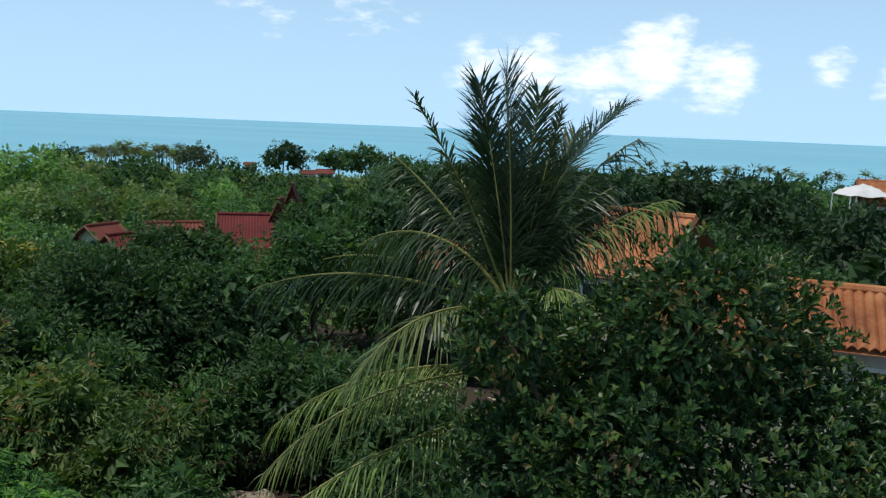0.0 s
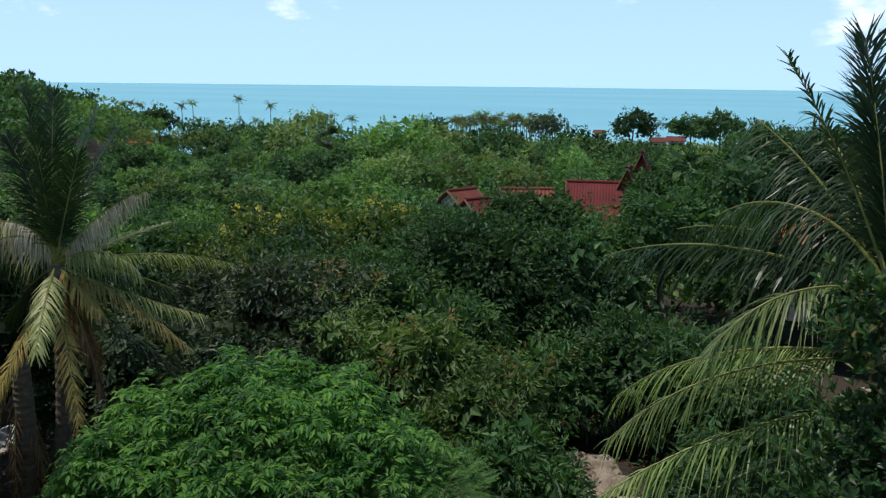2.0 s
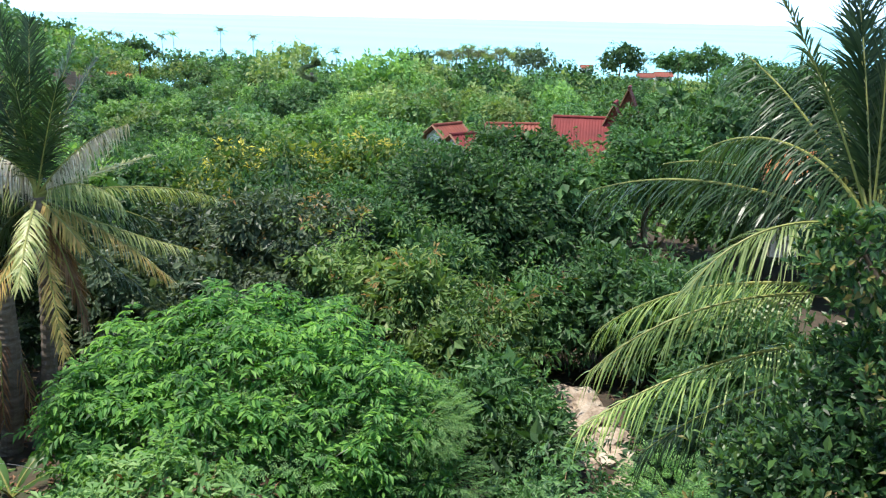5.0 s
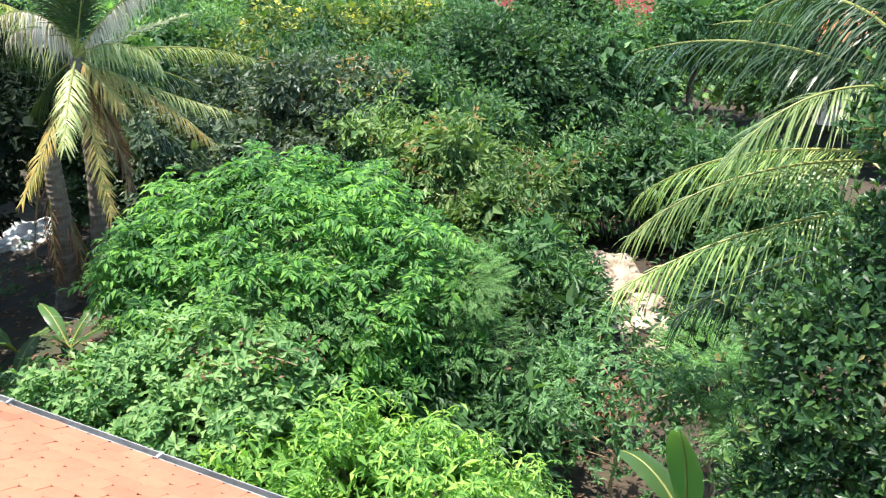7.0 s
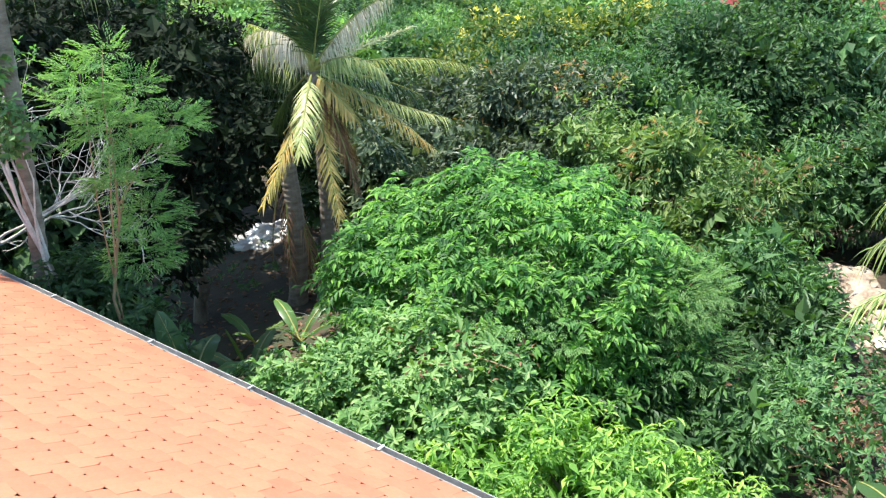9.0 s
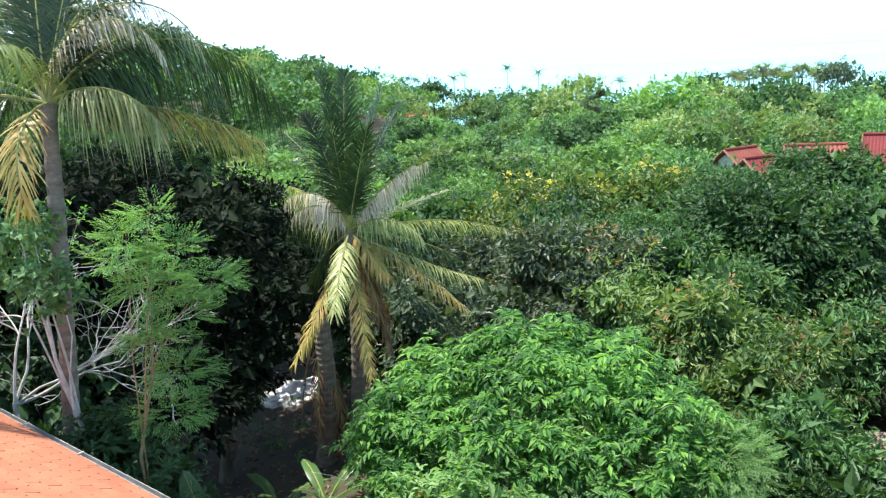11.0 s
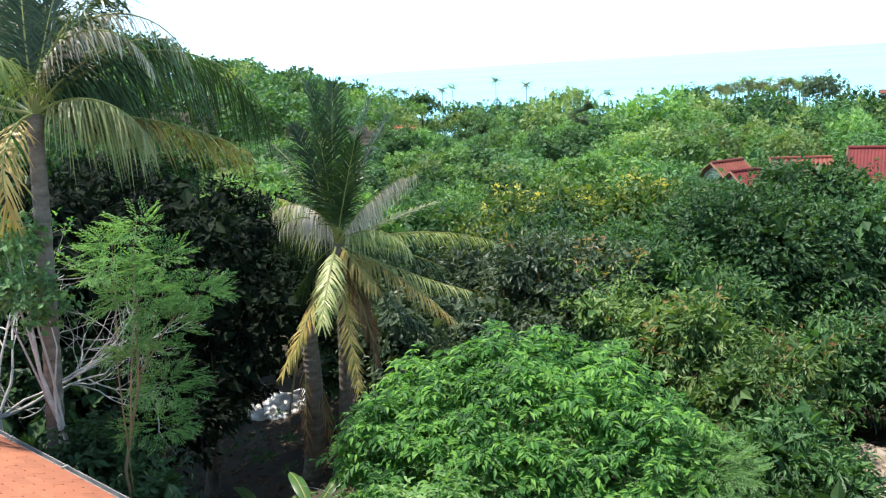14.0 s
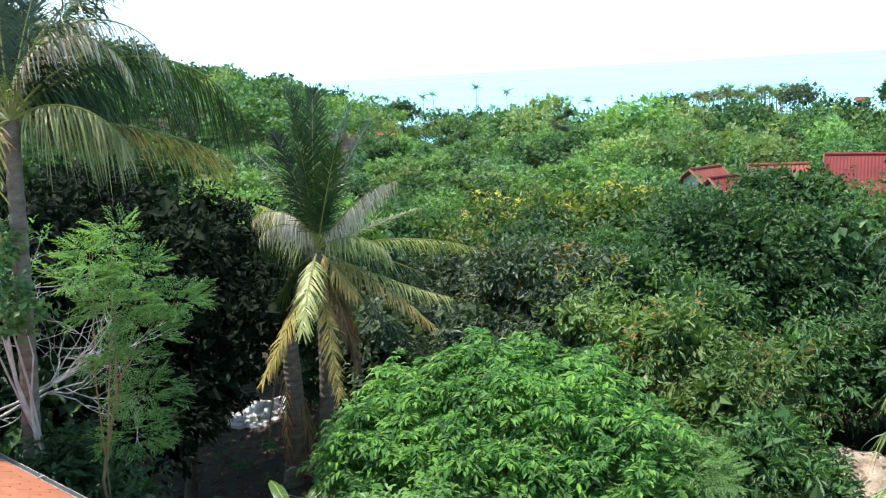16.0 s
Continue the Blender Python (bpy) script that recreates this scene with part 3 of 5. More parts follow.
def gable_house(name, label, at, turn, width, run, drop, wall_h, roof_mat, wall_mat, pitch=0.22, windows=2, roll_h=0.05):
    """A house under a gabled roof: its ridge along x at the height of `at`."""
    ob = thing(name, label, "house", at, turn)
    part("roof_slope", slope_panel(width, run, drop, roof_mat, pitch, roll_h), ob)
    part("roof_slope", slope_panel(width, run, drop, roof_mat, pitch, roll_h), ob, at=pose(0, 0, 0, 0, 0, 180))
    s = np.linspace(-width / 2, width / 2, 9)
    part("ridge_cap", solid("ridge_cap", *tube(np.stack([s, 0 * s, 0 * s + 0.05], -1), 0 * s + 0.11, 8), roof_mat), ob)
    w, d = width - 0.9, 2 * run - 1.0
    top = -drop * (d / 2) / run - 0.05
    part("wall", solid("wall", *joined([box(0, -d / 2, top - wall_h / 2, w, 0.16, wall_h), box(0, d / 2, top - wall_h / 2, w, 0.16, wall_h), box(-w / 2, 0, top - wall_h / 2, 0.16, d - 0.17, wall_h), box(w / 2, 0, top - wall_h / 2, 0.16, d - 0.17, wall_h)]), wall_mat), ob)
    for sgn in (-1, 1):
        v = [(sgn * w / 2 + dx, y, z) for dx in (-0.06, 0.06) for y, z in ((-d / 2, top), (d / 2, top), (0, -0.1))]
        part("gable", solid("gable", v, [(0, 1, 2), (5, 4, 3), (0, 3, 4), (0, 4, 1), (1, 4, 5), (1, 5, 2), (2, 5, 3), (2, 3, 0)], wall_mat), ob)
        e = np.array([(sgn * width / 2, y, z) for y, z in ((-run, -drop), (0, 0.03), (run, -drop))])
        part("barge_board", solid("barge_board", *tube(e, [0.09] * 3, 4), WOOD), ob)
    for i in range(windows):
        x = -w / 2 + w * (i + 0.5) / windows
        win = part("window", solid("window", *box(x, -d / 2 - 0.07, top - 1.2, 1.0, 0.06, 1.1), GLASS_DARK), ob)
        part("frame", solid("frame", *joined([box(x, -d / 2 - 0.09, top - 0.62, 1.16, 0.08, 0.08), box(x, -d / 2 - 0.09, top - 1.78, 1.16, 0.08, 0.08), box(x - 0.54, -d / 2 - 0.09, top - 1.2, 0.08, 0.08, 1.08), box(x + 0.54, -d / 2 - 0.09, top - 1.2, 0.08, 0.08, 1.08)]), WHITE), win)
    return ob


def build_houses():
    gable_house("villa", "villa with a steep ribbed red roof among trees", (-14.03, 59.4, 2.05), 13, 4.4, 3.6, 3.2, 2.6, TILE_RED, WOOD, 0.2, roll_h=0.03)
    # the steep upper gable beside it, its ridge running away from the viewer
    gable_house("villa", "tall narrow red gable with carved barge boards", (-12.15, 60.4, 3.1), 96, 2.2, 1.15, 2.5, 3.4, TILE_RED, TILE_RUST, 0.33, windows=1)
    gable_house("villa", "small steep red gable above the roofs", (-11.6, 62.3, 4.05), 96, 1.6, 0.8, 2.0, 4.4, TILE_RED, TILE_RUST, 0.33, windows=1)
    gable_house("pavilion", "small pavilion with a low red-brown roof", (-21.5, 52.4, 1.85), 65, 2.6, 1.5, 1.0, 2.0, TILE_RUST, WHITE, 0.25, windows=1)
    gable_house("pavilion", "small pavilion with a low red-brown roof and white gable", (-19.35, 50.3, 1.65), 62, 2.6, 1.6, 1.15, 2.0, TILE_RED, WHITE, 0.25, windows=1)
    gable_house("pavilion", "long low pavilion with a red-brown roof", (-17.9, 55.2, 1.8), 25, 3.6, 1.6, 1.0, 2.2, TILE_RUST, WOOD, 0.25, windows=1)
    # orange clay roofs beside the coconut palm
    gable_house("bungalow", "bungalow with weathered orange clay tile roof", (6.3, 27.3, 6.35), -38, 3.0, 2.6, 1.7, 2.8, TILE_OLD, PLASTER, 0.24)
    gable_house("bungalow", "bungalow roof of orange clay tiles behind palm", (-0.3, 31.5, 4.55), 10, 1.8, 1.4, 0.9, 2.8, TILE_OLD, PLASTER, 0.24)
    gable_house("bungalow", "bungalow with weathered orange clay tiles and pale ridge", (7.8, 18.4, 5.8), -20, 6.2, 1.9, 0.85, 3.6, TILE_OLD, PLASTER, 0.2, roll_h=0.075)
    gable_house("bungalow", "far bungalow with an orange roof", (37.0, 70.0, 5.6), -20, 8.0, 4.0, 1.7, 4.0, TILE_OLD, WHITE, 0.5)
    # white hipped canopy
    can = thing("canopy", "white stretched canopy roof among trees", "canopy", (32.3, 68.2, 4.6))
    v, f = [], []
    for i in range(9):
        for j in range(9):
            x, y = (i - 4) * 0.42, (j - 4) * 0.42
            q = max(abs(x), abs(y)) / 1.68
            v.append((x, y, 1.0 * (1 - q) ** 0.8 + 0.06 * math.sin(i * 1.3)))
    for i in range(8):
        for j in range(8):
            f.append((i * 9 + j, (i + 1) * 9 + j, (i + 1) * 9 + j + 1, i * 9 + j + 1))
    part("membrane", solid("membrane", v, f, WHITE, True), can)
    for x, y in ((-1.6, -1.6), (1.6, -1.6), (-1.6, 1.6), (1.6, 1.6)):
        p = np.array([(x, y, -7.5), (x, y, 0.0)])
        part("post", solid("post", *tube(p, [0.06, 0.06], 8), WHITE), can)
    # small buildings by the shore
    for yaw, dist, up, w, h, mat in ((13.35, 250, -3.1, 3.4, 6.0, TILE_RUST), (9.6, 240, -3.5, 4.5, 4.0, TILE_RUST), (8.5, 245, -3.4, 5.0, 4.0, TILE_RUST), (22.4, 300, -3.55, 10.0, 3.0, WHITE), (19.3, 300, -3.5, 8.0, 3.0, TILE_RUST), (35.2, 290, -3.0, 7.0, 3.5, WHITE), (43, 230, -3.9, 6.0, 3.0, TILE_OLD)):
        p = at_yaw(yaw, dist, EYE + dist * math.tan(radians(up)))
        gable_house("shore_house", "small white house with low roof near the shore", p, yaw + 8, w, w * 0.45, w * 0.22, 9.0, mat, WHITE, 0.8, windows=2)


build_houses()

# ---- coconut palms ----


def frond(heart, yaw, up, length, bend, mat, seed, leaflet=0.72, hang=0.5, pairs=74, twist=0.0, bare=0.16, lean=0.0):
    """One pinnate frond from the heart: azimuth yaw (to the left of +y), first slope up, bent down by bend degrees along its length."""
    g = np.random.default_rng(seed)
    n = 26
    s = np.linspace(0, 1, n)
    e = np.radians(up - bend * s ** 1.35)
    az = np.radians(yaw + lean * s ** 1.5)
    d = np.stack([-np.sin(az) * np.cos(e), np.cos(az) * np.cos(e), np.sin(e)], -1)
    p = np.asarray(heart, float) + np.concatenate([[[0, 0, 0]], np.cumsum((d[:-1] + d[1:]) / 2, 0) * (length / (n - 1))])
    stalk = tube(p, (0.016 if hang < 0.35 else 0.024) * (1 - 0.88 * s) + 0.003, 5)
    pairs = int(pairs * 1.7) if hang < 0.35 else pairs
    sag = np.array([0, 0, -0.75 * hang if hang > 0.35 else 0.0])
    P, D, N, L, W = [], [], [], [], []
    side0 = np.stack([np.cos(az), np.sin(az), 0 * az], -1)
    upv = unit(np.cross(side0, d))
    for i in range(pairs):
        u = bare + (1 - bare) * (i + g.uniform(-0.2, 0.2)) / pairs
        q = np.array([np.interp(u, s, p[:, k]) for k in range(3)])
        dd = unit(np.array([np.interp(u, s, d[:, k]) for k in range(3)]))
        sd = unit(np.array([np.interp(u, s, side0[:, k]) for k in range(3)]))
        uu = np.cross(sd, dd)
        ln = leaflet * (0.35 + 1.0 * math.sin(math.pi * min(1, 0.12 + 0.8 * u)) ** 0.8) * 0.78
        for sgn in (-1, 1):
            if g.random() < 0.1:
                continue
            a = np.radians((57 - 27 * u if hang < 0.35 else 62 - 26 * u) + g.normal() * 10)
            dirn = math.cos(a) * dd + math.sin(a) * sgn * sd + uu * (0.22 + twist * sgn + g.normal() * 0.12) + sag * g.uniform(0.5, 1.4)
            P.append(q), D.append(unit(dirn)), N.append(uu), L.append(ln * g.uniform(0.7, 1.12)), W.append(0.024)
    P, D, N, L, W = map(np.array, (P, D, N, L, W))
    # each leaflet is a strip that droops towards its tip
    k = 5
    t = np.linspace(0, 1, k)
    wid = np.array([0.5, 1.0, 0.9, 0.62, 0.04])
    S = unit(np.cross(D, N))
    h = hang * g.uniform(0.6, 1.35, len(P))
    mid = P[:, None] + D[:, None] * (L[:, None] * (t - 0.16 * t ** 2 * h[:, None]))[..., None]
    mid[..., 2] -= L[:, None] * h[:, None] * t[None] ** 2 * 0.85
    va = mid - S[:, None] * (W[:, None] * wid / 2)[..., None]
    vb = mid + S[:, None] * (W[:, None] * wid / 2)[..., None]
    v = np.stack([va, vb], 2).reshape(-1, 3)
    base = (np.arange(len(P)) * 2 * k)[:, None]
    j = np.arange(k - 1)[None] * 2
    f = np.stack([base + j, base + j + 1, base + j + 3, base + j + 2], -1).reshape(-1, 4)
    vv, ff = joined([(v, f), stalk])
    idx = np.concatenate([np.zeros(len(f), int), np.ones(len(stalk[1]), int)])
    return solid("frond", vv, ff, [mat, RACHIS], False, idx)


def palm_trunk(foot, heart, r0, r1):
    n = 60
    s = np.linspace(0, 1, n)
    foot, heart = np.asarray(foot, float), np.asarray(heart, float)
    p = foot + (heart - foot) * s[:, None]
    p[:, 0] += 0.18 * np.sin(s * 3.1)
    r = r0 + (r1 - r0) * s ** 0.6 + 0.012 * (np.arange(n) % 2) + 0.12 * np.exp(-s * 22)
    return solid("trunk", *tube(p, r, 14), BARK_PALM, False)


def coconut_palm(label, foot, heart, fronds, r0=0.17, r1=0.12, nuts=0, seed=0):
    ob = thing("coconut_palm", label, "palm", foot, group="coconut palms")
    o = np.asarray(foot, float)
    part("trunk", palm_trunk((0, 0, 0), np.asarray(heart) - o, r0, r1), ob)
    names = {FROND_GREEN: "", FROND_FRESH: "fresh green frond", FROND_PALE: "sun-bleached frond", FROND_YELLOW: "yellowing old frond", FROND_DEAD: "withered grey frond", FROND_BROWN: "dead brown frond"}
    for i, (yaw, up, length, bend, mat, *more) in enumerate(fronds):
        kw = dict(more[0]) if more else {}
        base = np.asarray(heart) - o - (0, 0, kw.pop("drop", 0.0))
        part("frond", frond(base, yaw, up, length, bend, mat, seed * 100 + i, **kw), ob, names[mat])
    for i in range(nuts):
        a = i * 2.4
        part("coconut", solid("coconut", *ball(0.11, (0.2 * math.cos(a), 0.2 * math.sin(a), -0.25 - 0.07 * (i % 3)), np.asarray(heart) - o), BARK_TAN, True), ob)
    return ob


def ball(r, c, o, rough=0.0, seed=0, squash=(1, 1, 1), sub=2):
    bm = bmesh.new()
    bmesh.ops.create_icosphere(bm, subdivisions=sub, radius=1)
    v = np.array([x.co[:] for x in bm.verts])
    f = np.array([[x.index for x in q.verts] for q in bm.faces])
    bm.free()
    if rough:
        k = np.array([noise.noise(Vector(x * 1.7) + Vector((seed * 3.1, 0, 0))) + 0.5 * noise.noise(Vector(x * 4.1) + Vector((0, seed * 2.3, 0))) for x in v])
        v = v * (1 + rough * k[:, None])
    return v * r * squash + c + o, f


RIGHT_HEART = (0.82, 11.2, 6.55)
G, FR, PL, Y, DD, BR = FROND_GREEN, FROND_FRESH, FROND_PALE, FROND_YELLOW, FROND_DEAD, FROND_BROWN
coconut_palm("tall coconut palm with long feathery green fronds", (1.05, 11.4, 0.3), RIGHT_HEART, [
    # the upright heart fronds
    (105, 88, 3.05, 5, G, dict(leaflet=1.0, hang=0.22, pairs=86)), (34, 76, 3.1, 8, G, dict(leaflet=0.9, hang=0.22)), (341, 74, 3.0, 6, G, dict(leaflet=0.8, hang=0.22)), (309, 76, 2.75, 4, G, dict(leaflet=0.35, hang=0.3)),
    (0, 58, 2.55, 32, G, dict(leaflet=0.9, hang=0.5)), (329, 80, 2.3, 120, G, dict(leaflet=0.8, hang=0.9)), (22, 55, 2.1, 62, G, dict(leaflet=0.8, hang=0.9)), (20, 70, 2.8, 20, G, dict(leaflet=0.8, hang=0.3)), (325, 66, 2.8, 22, G, dict(leaflet=0.8, hang=0.3)),
    # leaning to one side
    (288, 80, 3.15, 43, G, dict(leaflet=0.85, hang=0.3)), (295, 71, 3.05, 47, G, dict(leaflet=0.9, hang=0.6)), (308, 59, 2.55, 43, G, dict(leaflet=0.9, hang=1.0)), (285, 66, 2.9, 80, G, dict(leaflet=0.9, hang=1.0)), (274, 54, 2.6, 39, FR, dict(leaflet=0.6, hang=0.6)), (232, 50, 1.4, 90, FR, dict(leaflet=0.6, hang=0.5)),
    # and to the other
    (130, 64, 3.2, 15, G, dict(leaflet=0.4, hang=0.3, bare=0.45, pairs=34)), (55, 54, 2.9, 26, G, dict(leaflet=0.8, hang=0.9)), (40, 65, 2.6, 30, G, dict(leaflet=0.8, hang=1.0)), (56, 52, 2.55, 81, G, dict(leaflet=0.8, hang=1.0)), (75, 60, 2.6, 100, G, dict(leaflet=0.8, hang=1.0)), (40, 43, 2.5, 130, G, dict(leaflet=0.8, hang=1.0)),
    (60, 24, 3.2, 42, G, dict(leaflet=0.7, hang=0.8)), (79, 18, 3.7, 42, G, dict(leaflet=0.8, hang=0.8)), (123, 16, 2.5, 75, FR, dict(leaflet=0.75, hang=0.6)),
    # the old fronds, low on the stem
    (89, 2, 3.4, 47, FR, dict(leaflet=0.62, hang=0.8, drop=0.75)), (114, 4, 3.5, 51, FR, dict(leaflet=0.66, hang=0.75, drop=0.8)), (121, -3, 3.6, 32, FR, dict(leaflet=0.66, hang=0.75, drop=1.35)), (117, -12, 2.8, 29, G, dict(leaflet=0.7, hang=0.8, drop=1.7)),
], seed=1)

LEFT_HEART = (-12.82, 11.53, 5.55)
coconut_palm("coconut palm with yellowing lower fronds beside the garden bush", (-13.05, 11.3, 0.3), LEFT_HEART, [
    (105, 86, 3.15, 5, G, dict(leaflet=0.75, hang=0.22)), (35, 84, 3.2, 22, G, dict(leaflet=0.7, hang=0.22)), (329, 76, 2.9, 10, G, dict(leaflet=0.6, hang=0.25)), (341, 69, 2.8, 20, G, dict(leaflet=0.35, hang=0.3)), (81, 73, 2.6, 26, G, dict(leaflet=0.7, hang=0.3)), (257, 66, 2.3, 6, G, dict(leaflet=0.7, hang=0.3)), (95, 67, 2.75, 40, G, dict(leaflet=0.4, hang=0.5)), (20, 60, 2.6, 40, G, dict(leaflet=0.7, hang=0.6)), (60, 50, 2.6, 60, G, dict(leaflet=0.7, hang=0.8)),
    (306, 54, 1.95, 30, DD, dict(leaflet=0.27, hang=1.6, pairs=60)), (349, 40, 2.4, 26, DD, dict(leaflet=0.27, hang=1.6, pairs=60)), (140, 80, 1.7, 115, DD, dict(leaflet=0.27, hang=1.6, pairs=60)), (150, 72, 1.5, 130, DD, dict(leaflet=0.27, hang=1.6, pairs=60)),
    (91, 40, 1.95, 34, PL, dict(leaflet=0.52, hang=1.1)), (86, 14, 1.9, 30, G, dict(leaflet=0.7, hang=1.1)), (347, 13, 2.55, 6, PL, dict(leaflet=0.33, hang=0.3)), (290, 32, 1.75, 85, PL, dict(leaflet=0.44, hang=0.9)), (325, 6, 3.4, 28, PL, dict(leaflet=0.37, hang=0.8)), (329, -10, 2.4, 24, G, dict(leaflet=0.7, hang=0.9)),
    (296, -25, 2.85, -12, PL, dict(leaflet=0.41, hang=0.7)), (288, -22, 2.9, 22, Y, dict(leaflet=0.44, hang=0.6)), (265, -28, 1.4, 16, Y, dict(leaflet=0.37, hang=0.6)), (215, -24, 2.15, 21, PL, dict(leaflet=0.44, hang=0.5)), (181, -56, 2.85, -8, Y, dict(leaflet=0.37, hang=0.5)), (237, -72, 3.0, -14, Y, dict(leaflet=0.37, hang=0.4)),
    (278, -65, 2.55, 16, BR, dict(leaflet=0.4, hang=0.7)), (308, -50, 3.1, -8, G, dict(leaflet=0.7, hang=0.9)), (100, -34, 2.25, 40, G, dict(leaflet=0.7, hang=0.9)), (12, -60, 2.3, 10, BR, dict(leaflet=0.6, hang=0.9)),
], seed=2)
# a second, headless palm stem beside it, wrapped in dead sheaths
stump = thing("palm_stem", "bare brown palm stem wrapped in dead sheaths", "palm", (-13.62, 10.95, 0.3))
part("trunk", palm_trunk((0, 0, 0), (0.2, 0.1, 3.6), 0.2, 0.17), stump)
for i in range(5):
    part("dead_frond", frond((0.15, 0.1, 3.5 - 0.25 * i), 60 * i + 150, -70, 2.3, 15, BR, 900 + i, leaflet=0.35, hang=0.8, pairs=26), stump, "dead brown frond")

FAR_LEFT_HEART = (-12.28, 5.67, 8.59)
coconut_palm("coconut palm with arching sunlit fronds and withered tips", (-12.45, 4.85, 0.3), FAR_LEFT_HEART, [
    (67, 49, 2.9, 8, G, dict(leaflet=0.8, hang=0.25)), (46, 57, 3.0, 19, G, dict(leaflet=0.8, hang=0.3)), (110, 60, 2.9, 40, G, dict(leaflet=0.8, hang=0.6)), (25, 48, 3.05, 34, G, dict(leaflet=0.8, hang=0.6)), (34, 44, 3.05, 8, G, dict(leaflet=0.8, hang=0.4)), (41, 42, 1.75, 37, G, dict(leaflet=0.8, hang=0.9)), (93, 23, 2.65, 49, G, dict(leaflet=0.8, hang=0.8)), (15, 34, 2.1, 70, G, dict(leaflet=0.8, hang=1.1)),
    (357, 39, 4.1, 99, G, dict(leaflet=1.1, hang=1.1, pairs=86)), (346, 42, 4.15, 112, G, dict(leaflet=0.9, hang=1.1)),
    (318, 80, 3.4, 168, DD, dict(leaflet=0.32, hang=1.0)), (312, 84, 2.7, 170, DD, dict(leaflet=0.3, hang=1.0)),
    (0, 62, 3.0, 40, G, dict(leaflet=0.8, hang=0.5)), (330, 66, 3.0, 44, G, dict(leaflet=0.8, hang=0.5)), (20, 70, 3.2, 20, G, dict(leaflet=0.8, hang=0.3)), (300, 70, 2.6, 60, G, dict(leaflet=0.8, hang=0.6)), (60, 70, 3.0, 30, G, dict(leaflet=0.8, hang=0.3)), (345, 50, 2.4, 60, G, dict(leaflet=0.8, hang=0.9)),
    (216, 82, 1.8, 138, FR, dict(leaflet=0.6, hang=0.9)), (295, 24, 1.9, 80, PL, dict(leaflet=0.7, hang=1.0, pairs=84)), (335, -2, 3.1, 32, Y, dict(leaflet=0.6, hang=0.8)), (357, -2, 3.7, 40, PL, dict(leaflet=0.6, hang=0.8)), (219, -3, 2.1, 130, Y, dict(leaflet=0.5, hang=0.5)), (150, 20, 2.4, 70, G, dict(leaflet=0.8, hang=0.8)),
], r0=0.15, r1=0.10, seed=3)

# ---- the trees and shrubs of the garden ----


def crown_me(name, arrays, mats, index=None):
    return solid(name, *joined(arrays), mats, False, index)


def garden_tree(name, label, foot, lobes, mat, shoots, leaf_len, leaf_wid, per, angle, leaf, droop, bark, trunk_r, fork=0.35, up=0.5, inner=0.25, depth=0.3, squash=0.9, category="tree"):
    """A tree near enough for its leaves to be told apart: whorls at the shoot tips over a darker filling of inner leaves. Lobes in world places."""
    ob = thing(name, label, category, foot)
    lo = np.asarray(lobes, float).copy()
    lo[:, :3] -= foot
    P, d = shell_points(lo, int(shoots * 1.45), depth, squash, -0.7)
    keep = clumped(P, leaf_len * 6.5, 0.68)
    P, d = P[keep], d[keep]
    P = P + d * (rng.normal(size=(len(P), 1)) * leaf_len * 1.1)
    crown = whorls(P, unit(d + spray(len(P)) * 0.35 + np.array([0, 0, up])), per, angle, leaf_len, leaf_wid, leaf, droop)
    Q, e = shell_points(np.concatenate([lo[:, :3], lo[:, 3:] * 0.8], 1), int(shoots * inner * 4), 0.4, squash, -0.9)
    fill = loose_leaves(Q, e, leaf_len * 1.35, leaf_wid * 1.6, LEAF_PLAIN)
    part("crown", crown_me("crown", [crown, fill], mat), ob)
    woody(ob, lo, trunk_r, bark, (0, 0, 0), fork)
    return ob


def feather_tree(name, label, foot, lobes, mat, leaves, bark, trunk_r, stem_to=None):
    """A leucaena or acacia: twice-pinnate leaves of many tiny leaflets."""
    ob = thing(name, label, "tree", foot)
    lo = np.asarray(lobes, float).copy()
    lo[:, :3] -= foot
    P, d = shell_points(lo, leaves, 0.75, 0.55, -0.8, 0.4)
    out = unit(d * (1, 1, 0.3) + spray(len(P)) * 0.5)
    n, m = 7, 9
    ref = unit(np.cross(out, np.array([0, 0, 1.0])) + 1e-6)
    arr = []
    for i in range(n):
        for sgn in (-1, 1):
            q = P + out * (0.05 + 0.035 * i)
            pd = unit(out * 0.55 + ref * sgn + np.array([0, 0, -0.12]))
            for j in range(m // 3):
                a = q + pd * (0.03 + 0.04 * j)
                D = unit(pd * 0.5 + out * 0.4 + spray(len(P)) * 0.25)
                arr.append(blades(a, D, np.broadcast_to(np.array([0, 0.1, 1.0]), D.shape) + spray(len(P)) * 0.2, 0.058, 0.017, LEAF_PLAIN))
    part("crown", crown_me("crown", arr, mat), ob)
    woody(ob, lo[:5], trunk_r, bark, (0, 0, 0), 0.55)
    return ob


